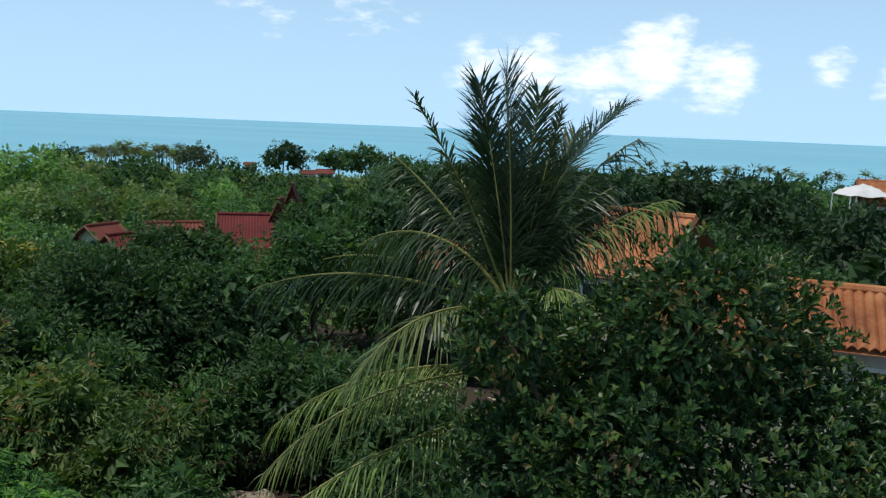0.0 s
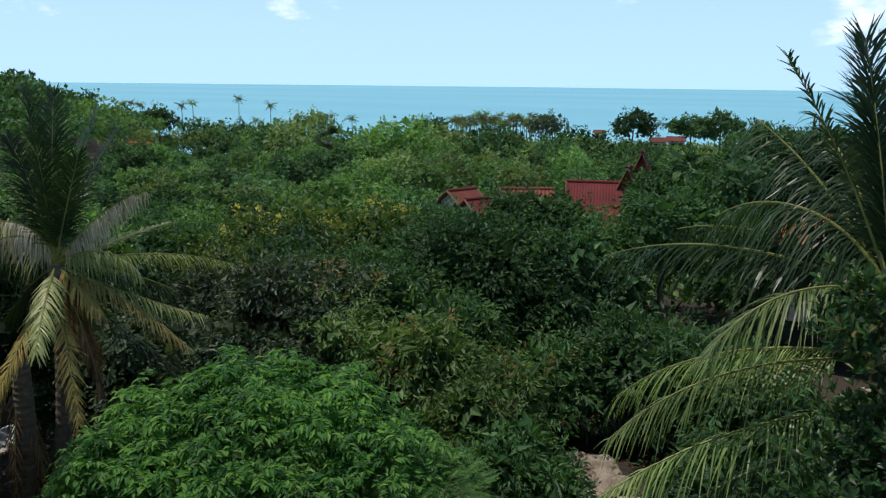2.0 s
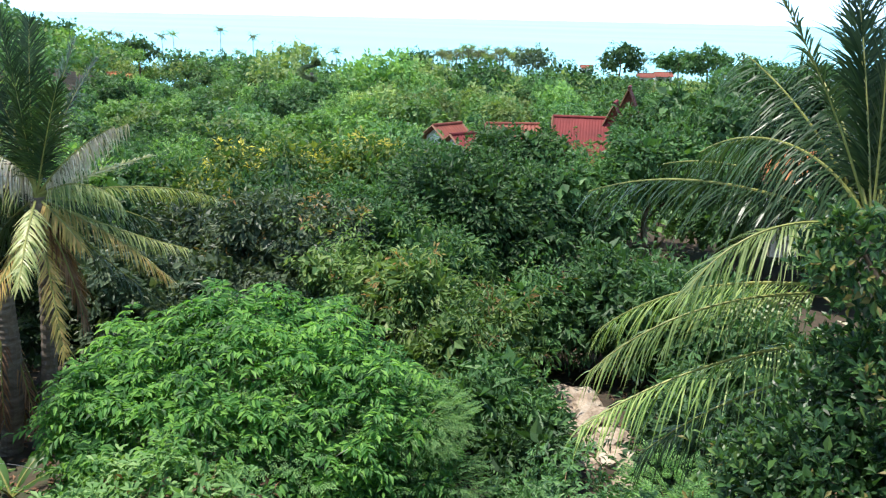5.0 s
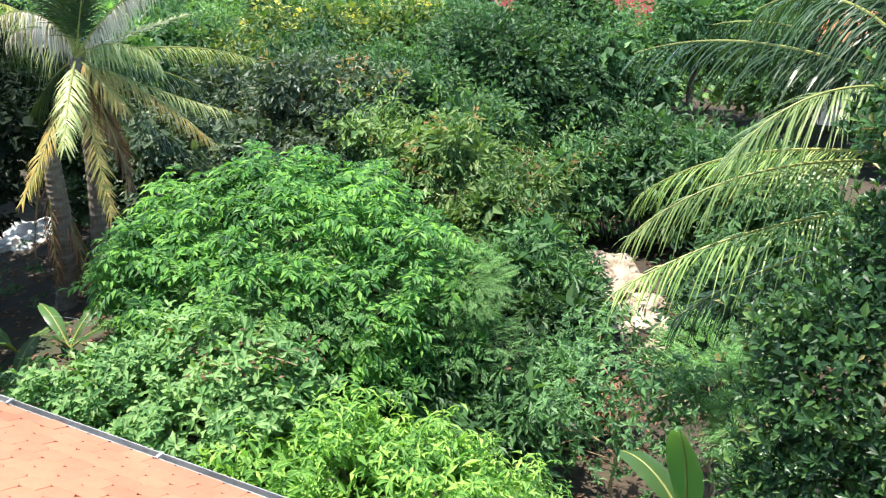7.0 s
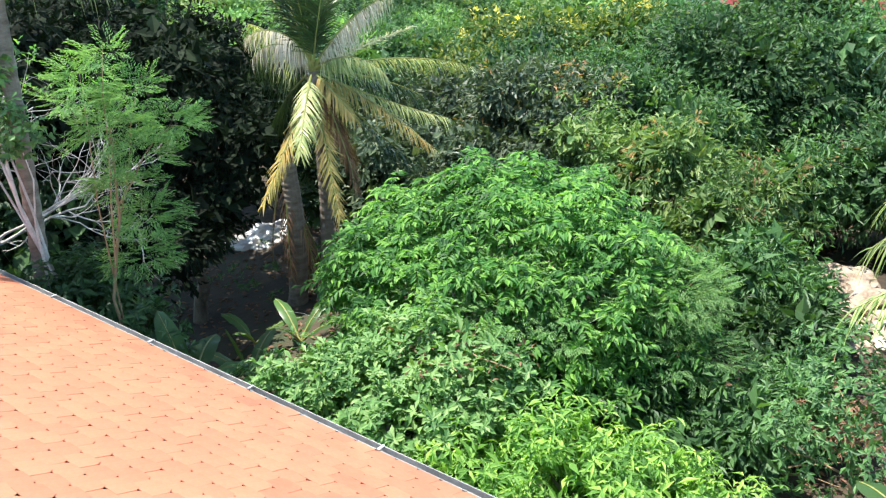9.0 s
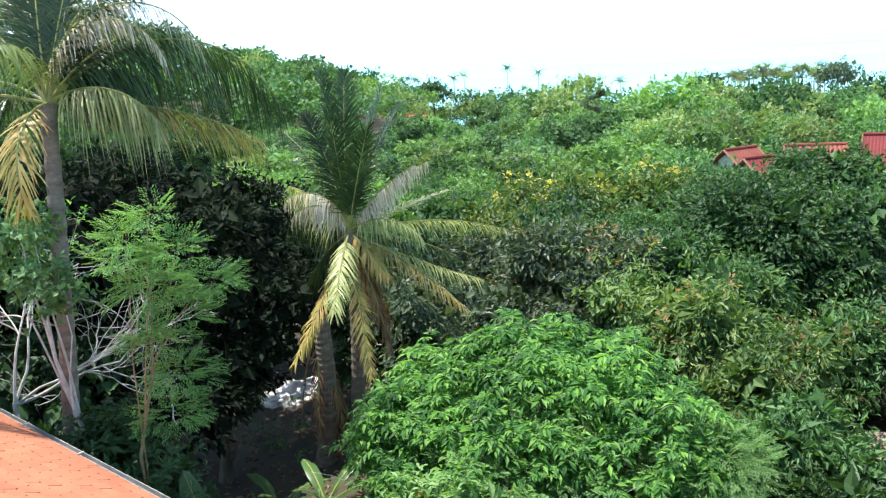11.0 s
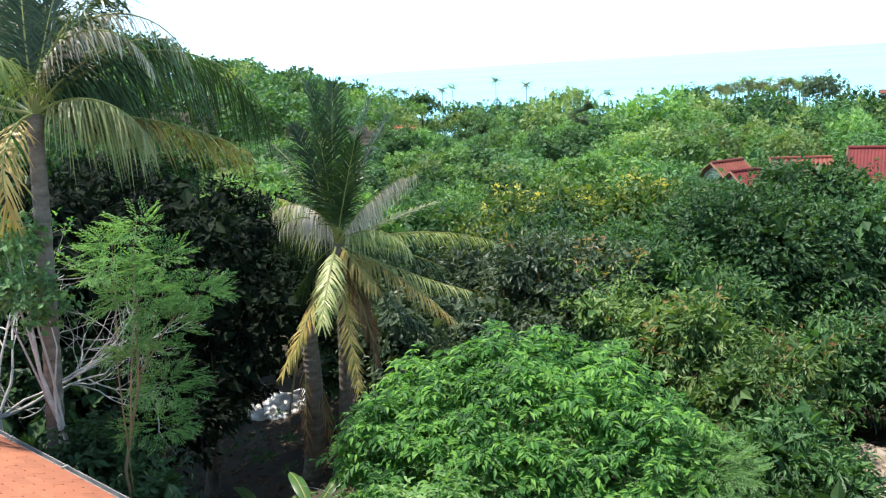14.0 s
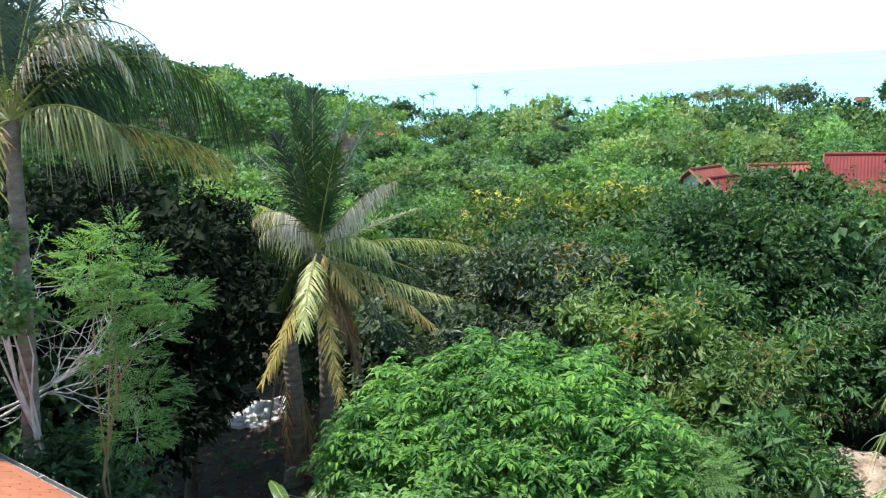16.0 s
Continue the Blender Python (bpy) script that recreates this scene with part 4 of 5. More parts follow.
# glossy dark tree in front of the tall palm
garden_tree("glossy_tree", "dense glossy dark green tree with upright leaf rosettes", (2.6, 7.0, 0.3), [
    (2.6, 8.3, 5.2, 2.3), (2.3, 8.0, 7.2, 0.95), (2.9, 8.3, 7.0, 0.9), (1.75, 8.1, 6.9, 0.8), (3.5, 8.0, 6.1, 0.85), (1.1, 7.8, 5.9, 1.1), (0.55, 7.75, 7.1, 0.55), (4.0, 7.9, 6.2, 0.5), (4.9, 8.0, 6.0, 0.6), (4.4, 8.3, 6.2, 0.45), (0.5, 7.35, 5.0, 1.1), (1.8, 6.7, 5.0, 1.4), (3.3, 6.6, 5.2, 1.4), (4.4, 7.4, 5.5, 1.3), (0.5, 7.2, 3.9, 1.0), (1.6, 6.6, 3.4, 1.3), (3.2, 6.5, 3.5, 1.5), (0.9, 7.0, 2.6, 1.1), (5.2, 8.3, 5.0, 1.6), (1.5, 7.3, 6.2, 0.8),
], LEAF_GLOSSY, 7600, 0.096, 0.038, 6, 44, LEAF_OBO, 0.0, BARK, 0.16, up=0.9, inner=1.5)


def pinnate(P, axis, leaves, pairs, rachis, L, W, droop=0.35, spread=70):
    """Shoots at P that carry compound leaves: a drooping rachis with leaflets in pairs and one at its end."""
    axis = unit(axis)
    m = len(P)
    a = unit(np.cross(axis, spray(m)))
    b = np.cross(axis, a)
    out = []
    start = rng.random(m) * 6.283
    for k in range(leaves):
        ph = start + k * 2.399
        an = np.radians(spread) * (1 + 0.2 * rng.normal(size=m))
        D = np.cos(an)[:, None] * axis + np.sin(an)[:, None] * (np.cos(ph)[:, None] * a + np.sin(ph)[:, None] * b)
        size = rng.uniform(0.7, 1.2, m)
        side = unit(np.cross(D, np.array([0, 0, 1.0])) + 1e-6)
        for i in range(pairs + 1):
            u = 0.3 + 0.7 * i / pairs
            q = P + D * (rachis * size * u)[:, None] + np.array([0, 0, -droop * rachis]) * (size * u ** 2)[:, None]
            along = unit(D + np.array([0, 0, -1.4 * droop * u]))
            up = unit(np.cross(side, along) + spray(m) * 0.15)
            for sgn in (-1, 1) if i < pairs else (0,):
                d = unit(along * 0.55 + side * sgn * 0.9 + np.array([0, 0, -0.3 * abs(sgn)]) + spray(m) * 0.12)
                out.append(blades(q, d, up, L * size * rng.uniform(0.85, 1.1, m), W * size, LEAF_FINE))
    return joined(out)


def fingered_bush(label, foot, lobes, mat, shoots, bark, trunk_r):
    """A bush of compound leaves, open enough to see into, with young shoots standing out of its top."""
    ob = thing("garden_bush", label, "bush", foot)
    lo = np.asarray(lobes, float).copy()
    lo[:, :3] -= foot
    P, d = shell_points(lo, int(shoots * 1.3), 0.42, 0.9, -0.5)
    keep = clumped(P, 1.15, 0.62)
    P, d = P[keep], d[keep]
    P = P + d * rng.normal(size=(len(P), 1)) * 0.13
    near = pinnate(P, d + spray(len(P)) * 0.3 + np.array([0, 0, 0.5]), 3, 3, 0.30, 0.20, 0.062, 0.4)
    T, e = shell_points(lo, shoots // 9, 0.05, 0.9, 0.35)
    T = T + e * rng.uniform(0.05, 0.3, (len(T), 1))
    top = pinnate(T, e * 0.5 + np.array([0, 0, 1.0]), 5, 3, 0.26, 0.18, 0.06, 0.45, 60)
    Q, f = shell_points(np.concatenate([lo[:, :3], lo[:, 3:] * 0.66], 1), shoots, 0.5, 0.9, -0.8)
    fill = loose_leaves(Q, f, 0.2, 0.07, LEAF_PLAIN)
    part("crown", crown_me("crown", [near, top, fill], mat), ob)
    woody(ob, lo, trunk_r, bark, (0, 0, 0), 0.2)


# broad bright bush in the middle of the garden
fingered_bush("broad bright green bush with drooping fingered leaves", (-7.96, 10.84, 0.3), [
    (-7.86, 10.84, 2.2, 2.1), (-8.96, 10.04, 2.4, 1.5), (-7.96, 11.14, 3.3, 1.25), (-6.96, 11.44, 3.0, 1.3), (-9.26, 10.64, 3.0, 1.1), (-9.26, 9.34, 2.7, 0.9), (-6.06, 11.24, 2.5, 1.3), (-8.06, 9.44, 2.2, 1.4), (-6.86, 10.04, 2.1, 1.4), (-5.46, 10.74, 1.8, 1.2), (-9.16, 9.14, 1.7, 0.9), (-5.96, 9.74, 1.4, 1.1),
], LEAF_BRIGHT, 1500, BARK, 0.09)
feather_tree("feathery_shrub", "grey-green feathery twigs grown through the bush", (-7.66, 9.84, 0.3), [(-7.56, 9.24, 2.9, 0.8), (-6.66, 9.54, 2.9, 0.8), (-8.26, 9.54, 3.1, 0.6), (-6.06, 9.84, 2.6, 0.7), (-7.06, 10.14, 3.5, 0.5)], LEAF_FEATHER, 330, BARK_PALE, 0.03)
feather_tree("feathery_shrub", "soft feathery green shrub growing through the bush", (-5.4, 10.9, 0.3), [(-5.5, 11.2, 2.6, 1.0), (-5.0, 11.2, 2.9, 0.8), (-6.0, 10.7, 2.7, 0.75), (-4.7, 10.9, 2.1, 0.75), (-6.9, 10.2, 2.6, 0.6)], LEAF_FEATHER, 760, BARK_TAN, 0.05)
# young mango below the terrace
garden_tree("mango_tree", "young mango tree with fresh yellow-green drooping leaves", (-3.9, 7.0, 0.3), [
    (-3.9, 7.2, 1.7, 1.3), (-4.6, 7.2, 2.3, 0.85), (-3.5, 7.5, 2.0, 0.9), (-2.8, 7.9, 1.5, 0.8), (-5.2, 6.4, 2.2, 0.8), (-4.2, 6.4, 1.8, 0.9), (-3.1, 7.0, 1.3, 0.9), (-2.5, 7.5, 1.0, 0.7), (-5.0, 6.9, 1.4, 0.8),
], LEAF_MANGO, 2500, 0.165, 0.04, 7, 75, LEAF_FINE, 0.45, BARK, 0.08, fork=0.25, up=0.8, inner=0.35)
# pale shrub with leaf rosettes against the eave
garden_tree("pale_shrub", "pale green shrub with broad rosette leaves", (-7.2, 7.0, 0.3), [
    (-7.2, 7.1, 2.2, 1.1), (-6.6, 7.7, 2.9, 0.75), (-7.9, 6.6, 2.5, 0.8), (-6.3, 7.0, 2.4, 0.85), (-5.9, 7.6, 2.6, 0.7), (-8.4, 6.2, 2.5, 0.6), (-6.8, 6.4, 2.3, 0.7), (-7.5, 7.7, 2.7, 0.6), (-6.9, 6.9, 1.3, 1.0),
], LEAF_PALE, 1900, 0.155, 0.056, 7, 66, LEAF_OBO, 0.2, BARK_PALE, 0.06, fork=0.25, up=1.0, inner=0.35, category="shrub")
# slender tree with a visible stem, and low growth about it
garden_tree("slender_tree", "slender young tree with sparse light leaves", (-1.9, 9.6, 0.3), [(-1.9, 9.8, 2.6, 0.8), (-2.3, 10.4, 2.9, 0.6), (-1.5, 9.4, 2.2, 0.5), (-2.6, 9.6, 2.1, 0.55), (-1.3, 10.2, 2.6, 0.5)], LEAF_MID, 420, 0.12, 0.045, 6, 65, LEAF_FINE, 0.3, BARK_TAN, 0.035, fork=0.5, inner=0.1)
feather_tree("feathery_shrub", "low dark feathery shrub near the rocks", (-0.7, 10.6, 0.3), [(-0.8, 10.8, 2.5, 0.7), (-0.2, 10.3, 2.2, 0.7), (-1.2, 11.4, 2.6, 0.5)], LEAF_FEATHER, 420, BARK_TAN, 0.04)
# slender leucaena over the eave
feather_tree("leucaena_tree", "slender leucaena tree with feathery fresh green sprays", (-10.8, 4.85, 0.3), [(-10.35, 5.75, 6.2, 0.4), (-10.27, 5.88, 7.1, 0.24), (-10.43, 5.57, 6.85, 0.26), (-10.33, 6.18, 6.6, 0.32), (-10.32, 6.58, 6.05, 0.34), (-10.43, 6.19, 5.7, 0.36), (-10.4, 5.75, 5.45, 0.34), (-10.44, 6.05, 4.85, 0.36), (-10.5, 5.85, 4.3, 0.34), (-10.35, 5.35, 6.65, 0.22)], LEAF_LEUCAENA, 440, BARK_TAN, 0.03)
# pale bare-branched tree at the end of the roof


def bare_tree():
    foot = np.array((-13.9, 5.1, 0.3))
    ob = thing("bare_tree", "pale grey bare-branched tree with few leaves", "tree", tuple(foot))
    g = np.random.default_rng(31)
    tips, arms = [], []

    def grow(p, d, length, r, level):
        k = 6
        pts = [p]
        for _ in range(k):
            d = unit(d + g.normal(size=3) * 0.16 + np.array([0, 0, 0.03]))
            pts.append(pts[-1] + d * length / k)
        arms.append((np.array(pts), np.linspace(r, r * 0.55, k + 1)))
        if level == 0:
            tips.append(pts[-1])
            return
        for i in range(4 if level > 1 else 3):
            q = pts[g.integers(3, k + 1)]
            grow(q, unit(d + g.normal(size=3) * 0.62), length * g.uniform(0.5, 0.75), r * 0.52, level - 1)

    for d0 in ((0.1, 0.1, 1), (0.75, 0.45, 0.5), (-0.25, 0.35, 0.8), (0.85, 0.75, 0.25), (0.5, 0.9, 0.35)):
        grow(np.array((0, 0, 3.6)), unit(np.array(d0, float)), 1.7, 0.027, 3)
    part("trunk", solid("trunk", *tube(np.array([(0, 0, 0), (0.03, 0, 1.3), (-0.02, 0.02, 2.5), (0, 0, 3.65)]), [0.06, 0.052, 0.045, 0.036], 9), BARK_PALE, True), ob)
    for p, r in arms:
        part("branch", solid("branch", *tube(p, r, 5), BARK_PALE, True), ob)
    t = np.array(tips)
    t = t[t[:, 2] > 5.4]
    P = np.repeat(t, 3, 0) + g.normal(size=(len(t) * 3, 3)) * 0.09
    part("crown", crown_me("crown", [whorls(P, np.broadcast_to(np.array([0, 0.2, 1.0]), P.shape), 3, 60, 0.12, 0.055, LEAF_OBO, 0.1)], LEAF_BRIGHT), ob)


bare_tree()
# low plants along the eave
garden_tree("eave_shrub", "dark low shrub along the eave", (-10.9, 5.6, 0.3), [(-10.9, 5.6, 3.1, 0.75), (-11.4, 5.3, 3.6, 0.7), (-10.3, 5.5, 2.8, 0.45)], LEAF_MID, 620, 0.16, 0.06, 6, 65, LEAF_OBO, 0.2, BARK, 0.05, category="shrub")


def banana_leaf(length, width, up, bend, seed, torn=0.5):
    g = np.random.default_rng(seed)
    n, k = 18, 3
    s = np.linspace(0, 1, n)
    e = np.radians(up - bend * s ** 1.4)
    d = np.stack([np.cos(e), 0 * e, np.sin(e)], -1)
    p = np.concatenate([[[0, 0, 0]], np.cumsum(d[:-1], 0) * length / (n - 1)])
    upn = np.stack([-np.sin(e), 0 * e, np.cos(e)], -1)
    w = width * np.clip(np.sin(np.pi * np.clip((s - 0.16) / 0.84, 0, 1)) ** 0.55, 0.0, 1) + 0.012
    pieces = []
    for sgn in (-1, 1):
        rows = [p + upn * (0.2 * width * (q ** 0.5 - q * 1.2)) + np.array([0, 1, 0]) * (sgn * w * q / 2)[:, None] for q in np.linspace(0, 1, k)]
        v = np.stack(rows, 1) + np.array([0, 0, 1]) * (g.normal(size=(n, 1, 1)) * 0.012 * np.linspace(0, 1, k)[None, :, None])
        i, j = np.meshgrid(np.arange(n - 1), np.arange(k - 1), indexing="ij")
        f = np.stack([i * k + j, (i + 1) * k + j, (i + 1) * k + j + 1, i * k + j + 1], -1).reshape(-1, 4)
        pieces.append((v.reshape(-1, 3), f))
    pieces.append(tube(p, 0.022 * (1 - 0.85 * s) + 0.003, 5))
    v, f = joined(pieces)
    idx = np.concatenate([np.zeros(2 * (n - 1) * (k - 1), int), np.ones(len(pieces[2][1]), int)])
    return solid("leaf", v, f, [BANANA, RACHIS], True, idx)


def banana_plant(label, foot, height, leaves, seed):
    ob = thing("banana_plant", label, "banana plant", foot, group="banana plants")
    s = np.linspace(0, 1, 8)
    part("stem", solid("stem", *tube(np.stack([0 * s, 0 * s, s * height], -1), 0.085 - 0.045 * s, 9), BARK_TAN, True), ob)
    for i, (yaw, length, width, up, bend) in enumerate(leaves):
        part("leaf", banana_leaf(length, width, up, bend, seed * 10 + i), ob, at=pose(0, 0, height - 0.02, 0, 0, yaw + 90))


banana_plant("young banana plant with an upright fresh leaf", (-0.75, 8.05, 0.3), 1.95, [(150, 1.5, 0.5, 84, 20), (175, 1.2, 0.46, 62, 40), (-120, 1.4, 0.4, 70, 55), (60, 1.2, 0.36, 50, 80)], 1)
banana_plant("banana plant with broad leaves near the eave", (-2.35, 5.7, 0.3), 1.5, [(-90, 1.7, 0.5, 40, 60), (90, 1.6, 0.5, 55, 45), (0, 1.5, 0.45, 60, 50), (160, 1.2, 0.4, 70, 50)], 2)
banana_plant("young banana plant behind the eave", (-9.75, 5.75, 0.3), 2.1, [(100, 1.3, 0.4, 80, 15), (-60, 1.1, 0.36, 50, 60), (30, 1.2, 0.36, 45, 70)], 3)
banana_plant("young banana plant with narrow leaves in shade", (-10.4, 7.2, 0.3), 1.3, [(170, 1.1, 0.2, 82, 15), (110, 1.1, 0.24, 45, 60), (-70, 1.2, 0.24, 40, 65), (20, 1.1, 0.24, 50, 60), (-120, 1.0, 0.22, 55, 60)], 4)
banana_plant("young banana plant in the palm's shade", (-11.5, 9.2, 0.3), 0.7, [(70, 1.3, 0.26, 45, 60), (-50, 1.3, 0.26, 40, 55), (180, 1.0, 0.24, 60, 50), (0, 1.2, 0.24, 50, 60)], 5)
banana_plant("small banana plant in leaf litter", (-12.5, 8.9, 0.3), 0.5, [(90, 1.1, 0.22, 45, 60), (-40, 1.1, 0.22, 45, 55), (200, 0.9, 0.2, 60, 50)], 6)


def rocks(label, name, spots, mat, group):
    for i, (x, y, r, squash) in enumerate(spots):
        z = float(land(x, y))
        ob = new(name, solid(name, *ball(r, (0, 0, r * squash * 0.35), (0, 0, 0), 0.45, i + int(x * 7) % 40, (1, 1, squash), 3), mat, False))
        ob.location, ob.rotation_euler = (x, y, z), (0, 0, i * 1.7)
        tagged(ob, label, "rock", group)


rocks("pale weathered boulder beside the bushes", "boulder", [(-3.95, 17.9, 0.5, 0.6), (-3.4, 17.3, 0.42, 0.5), (-2.95, 16.5, 0.36, 0.5), (-2.7, 15.7, 0.4, 0.4), (-2.3, 14.9, 0.3, 0.45), (-2.0, 14.1, 0.3, 0.4), (-4.5, 18.2, 0.36, 0.5), (-3.7, 16.6, 0.24, 0.6), (-1.5, 13.3, 0.24, 0.4), (-3.1, 15.2, 0.22, 0.5), (-1.4, 14.4, 0.3, 0.4), (-3.3, 16.0, 0.2, 0.7), (-2.4, 15.5, 0.18, 0.6), (-2.5, 14.2, 0.16, 0.6), (-1.8, 13.6, 0.2, 0.5), (-4.1, 17.2, 0.22, 0.6)], ROCK, "boulders by the palm")
rocks("white rubble block in the shade of trees", "rubble", [(-18.1, 14.1, 0.34, 0.6), (-17.7, 14.5, 0.3, 0.6), (-18.6, 13.4, 0.28, 0.6), (-18.3, 13.7, 0.4, 0.5), (-18.9, 14.3, 0.42, 0.6), (-19.2, 13.6, 0.3, 0.5), (-17.9, 13.6, 0.2, 0.6), (-18.4, 14.7, 0.36, 0.6)], ROCK_WHITE, "rubble heap")


def twigs(label, root, reach, count, mat, seed):
    """Thin leafless twigs that poke out of a shrub."""
    g = np.random.default_rng(seed)
    ob = thing("dry_twig", label, "twig", root)
    for i in range(count):
        a, e = g.uniform(0, 6.283), g.uniform(0.35, 1.2)
        d = np.array([math.cos(a) * math.cos(e), math.sin(a) * math.cos(e), math.sin(e)]) * reach * g.uniform(0.75, 1.15)
        u = np.linspace(0, 1, 6)[:, None]
        p = d * u + np.array([0, 0, -0.25]) * u ** 2 + g.normal(size=(6, 3)) * 0.04 * u
        part("stem", solid("stem", *tube(p, 0.012 - 0.009 * u[:, 0], 4), mat, True), ob)


twigs("thin grey twigs poking out of the bush", (-7.6, 10.0, 1.0), 3.0, 26, BARK_PALE, 51)
twigs("thin grey twigs poking out of the bush", (-9.0, 9.6, 1.4), 2.2, 16, BARK_PALE, 52)
twigs("thin brown twigs in the undergrowth", (-3.3, 11.0, 0.4), 1.9, 18, BARK_TAN, 53)


def dry_branch(label, at, seed):
    g = np.random.default_rng(seed)
    ob = thing("dry_branch", label, "branch", at)
    for i in range(3):
        u = np.linspace(0, 1, 6)[:, None]
        d = np.array([0.9 - 0.5 * i, 0.35 * i - 0.2, 0.08])
        p = d * u + g.normal(size=(6, 3)) * 0.02 + np.array([0, 0, 0.05])
        part("stem", solid("stem", *tube(p, 0.014 - 0.008 * u[:, 0], 5), BARK_TAN, True), ob)
    P = g.normal(size=(46, 3)) * (0.4, 0.2, 0.07) + (0.3, 0, 0.1)
    part("dry_leaves", crown_me("dry_leaves", [loose_leaves(P, spray(46), 0.13, 0.06, LEAF_FINE)], FROND_BROWN), ob)


dry_branch("broken branch with withered brown leaves on the shrub", (-6.9, 7.35, 3.15), 61)
dry_branch("broken branch with withered brown leaves on the shrub", (-6.35, 7.75, 3.15), 62)
garden_tree("dry_shrub", "small shrub with reddish-brown dry leaves", (-2.7, 12.0, 0.3), [(-2.7, 12.0, 1.0, 0.5), (-3.1, 11.6, 1.1, 0.4), (-2.2, 11.6, 1.2, 0.35)], FROND_BROWN, 160, 0.12, 0.035, 6, 70, LEAF_FINE, 0.5, BARK_TAN, 0.03, category="shrub", inner=0.1)

garden_tree("leafy_tree", "small leafy tree with rounded glossy leaves behind the eave", (-11.7, 4.95, 0.3), [(-11.9, 5.0, 6.3, 0.45), (-12.3, 4.95, 6.8, 0.5), (-11.6, 5.1, 6.0, 0.4), (-12.8, 4.95, 6.4, 0.5), (-11.9, 5.0, 7.0, 0.35)], LEAF_MID, 300, 0.12, 0.06, 5, 60, LEAF_OBO, 0.1, BARK_PALE, 0.05, fork=0.6, inner=0.15)

# ---- woods: nearer trees one by one, then the slope, then the shore ----


def wood_tree(name, label, foot, r, height, mat, leaves, leaf_len, leaf_wid, seed, count=9, bark=BARK, group="", droop=0.35, up=0.55, flat=0.75, trunk_r=0.14, tips=None, stray=None):
    """A tree at some distance: a lumpy crown of single leaves, trunk and limbs. Height is that of its top."""
    ob = thing(name, label, "tree", foot, group=group)
    lo = lobes_for(r, height - r * 0.92, count, seed, flat)
    crown = clumps(lo, leaves, leaf_len, leaf_wid, up=up, droop=droop, stray=stray or (1.0 if leaf_len < 0.21 else 0.5))
    Q, e = shell_points(np.concatenate([np.asarray(lo)[:, :3], np.asarray(lo)[:, 3:] * 0.75], 1), leaves // 6, 0.4, 0.85, -0.9)
    fill = loose_leaves(Q, e, leaf_len * 2.2, leaf_wid * 3.0, LEAF_PLAIN)
    part("crown", crown_me("crown", [crown, fill], mat), ob)
    trunk, arms = limbs(lo, trunk_r, (0, 0, 0), 0.45)
    part("trunk", solid("trunk", *trunk, bark, True), ob)
    for arm in arms[:4] if r < 5 and leaves > 4000 else ():
        part("branch", solid("branch", *arm, bark, True), ob)
    if tips is not None:
        part("blossom", crown_me("blossom", [clumps([(x, y, z + 0.15, q) for x, y, z, q in lo], leaves // 42, leaf_len, leaf_wid, 14, 0.05, low=0.45)], tips), ob)
    return ob


def stand(yaw, dist, top_up, r, mat, label, seed, leaves=9000, leaf=(0.17, 0.075), name="broadleaf_tree", **kw):
    """A tree placed by its direction and distance from the terrace, and how high its top stands above or below the eye's level in degrees."""
    x, y, z = at_yaw(yaw, dist)
    top = EYE + dist * math.tan(radians(top_up)) - z
    return wood_tree(name, label, (x, y, z), r, max(top, r * 1.5), mat, int(leaves * 0.84), leaf[0] * 1.08, leaf[1] * 1.08, seed, **kw)


DARK_L, MID_L, LIGHT_L, GREY_L, RUS_L, YEL_L = "dense dark green broadleaf tree", "full mid-green broadleaf tree", "light yellow-green tree in full leaf", "grey-green tree with brownish shoot tips", "low tree with russet young leaves", "green tree with yellow flower tips"
# behind the left-hand palm: a great tree, its shade put into near-black leaf colour
stand(58.5, 21, -4.3, 4.5, LEAF_SHADE, "great tree behind the palms with shade coloured into its leaves", 11, 20000, (0.17, 0.08), count=13)
stand(66, 20, -4.5, 3.8, LEAF_SHADE, "great tree behind the palms with shade coloured into its leaves", 12, 15000, (0.17, 0.08), count=11)
# this one too carries the crown's shade as leaf colour
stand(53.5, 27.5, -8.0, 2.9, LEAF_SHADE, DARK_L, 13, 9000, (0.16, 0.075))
stand(66.5, 46, -1.2, 5.5, LEAF_DEEP, DARK_L, 89, 9000, (0.26, 0.13))
stand(60.5, 48, -2.6, 4.5, LEAF_DEEP, DARK_L, 90, 8000, (0.26, 0.13))
stand(72.5, 40, 0.0, 5.0, LEAF_DEEP, DARK_L, 91, 8000, (0.26, 0.13))
stand(75, 20, -3.0, 4.0, LEAF_DARK, DARK_L, 14, 9000, (0.2, 0.09))
stand(84, 17, -2.0, 4.0, LEAF_DARK, DARK_L, 15, 6000, (0.2, 0.09))
# the shade under the great trees is put into these shrubs' leaf colour
stand(58.0, 18.0, -16.5, 1.3, LEAF_SHADE, "undergrowth shrub with shade coloured into its leaves", 16, 4000, (0.16, 0.08), name="undergrowth_shrub")
stand(61.0, 16.5, -17.0, 1.5, LEAF_SHADE, "undergrowth shrub with shade coloured into its leaves", 17, 4000, (0.16, 0.08), name="undergrowth_shrub")
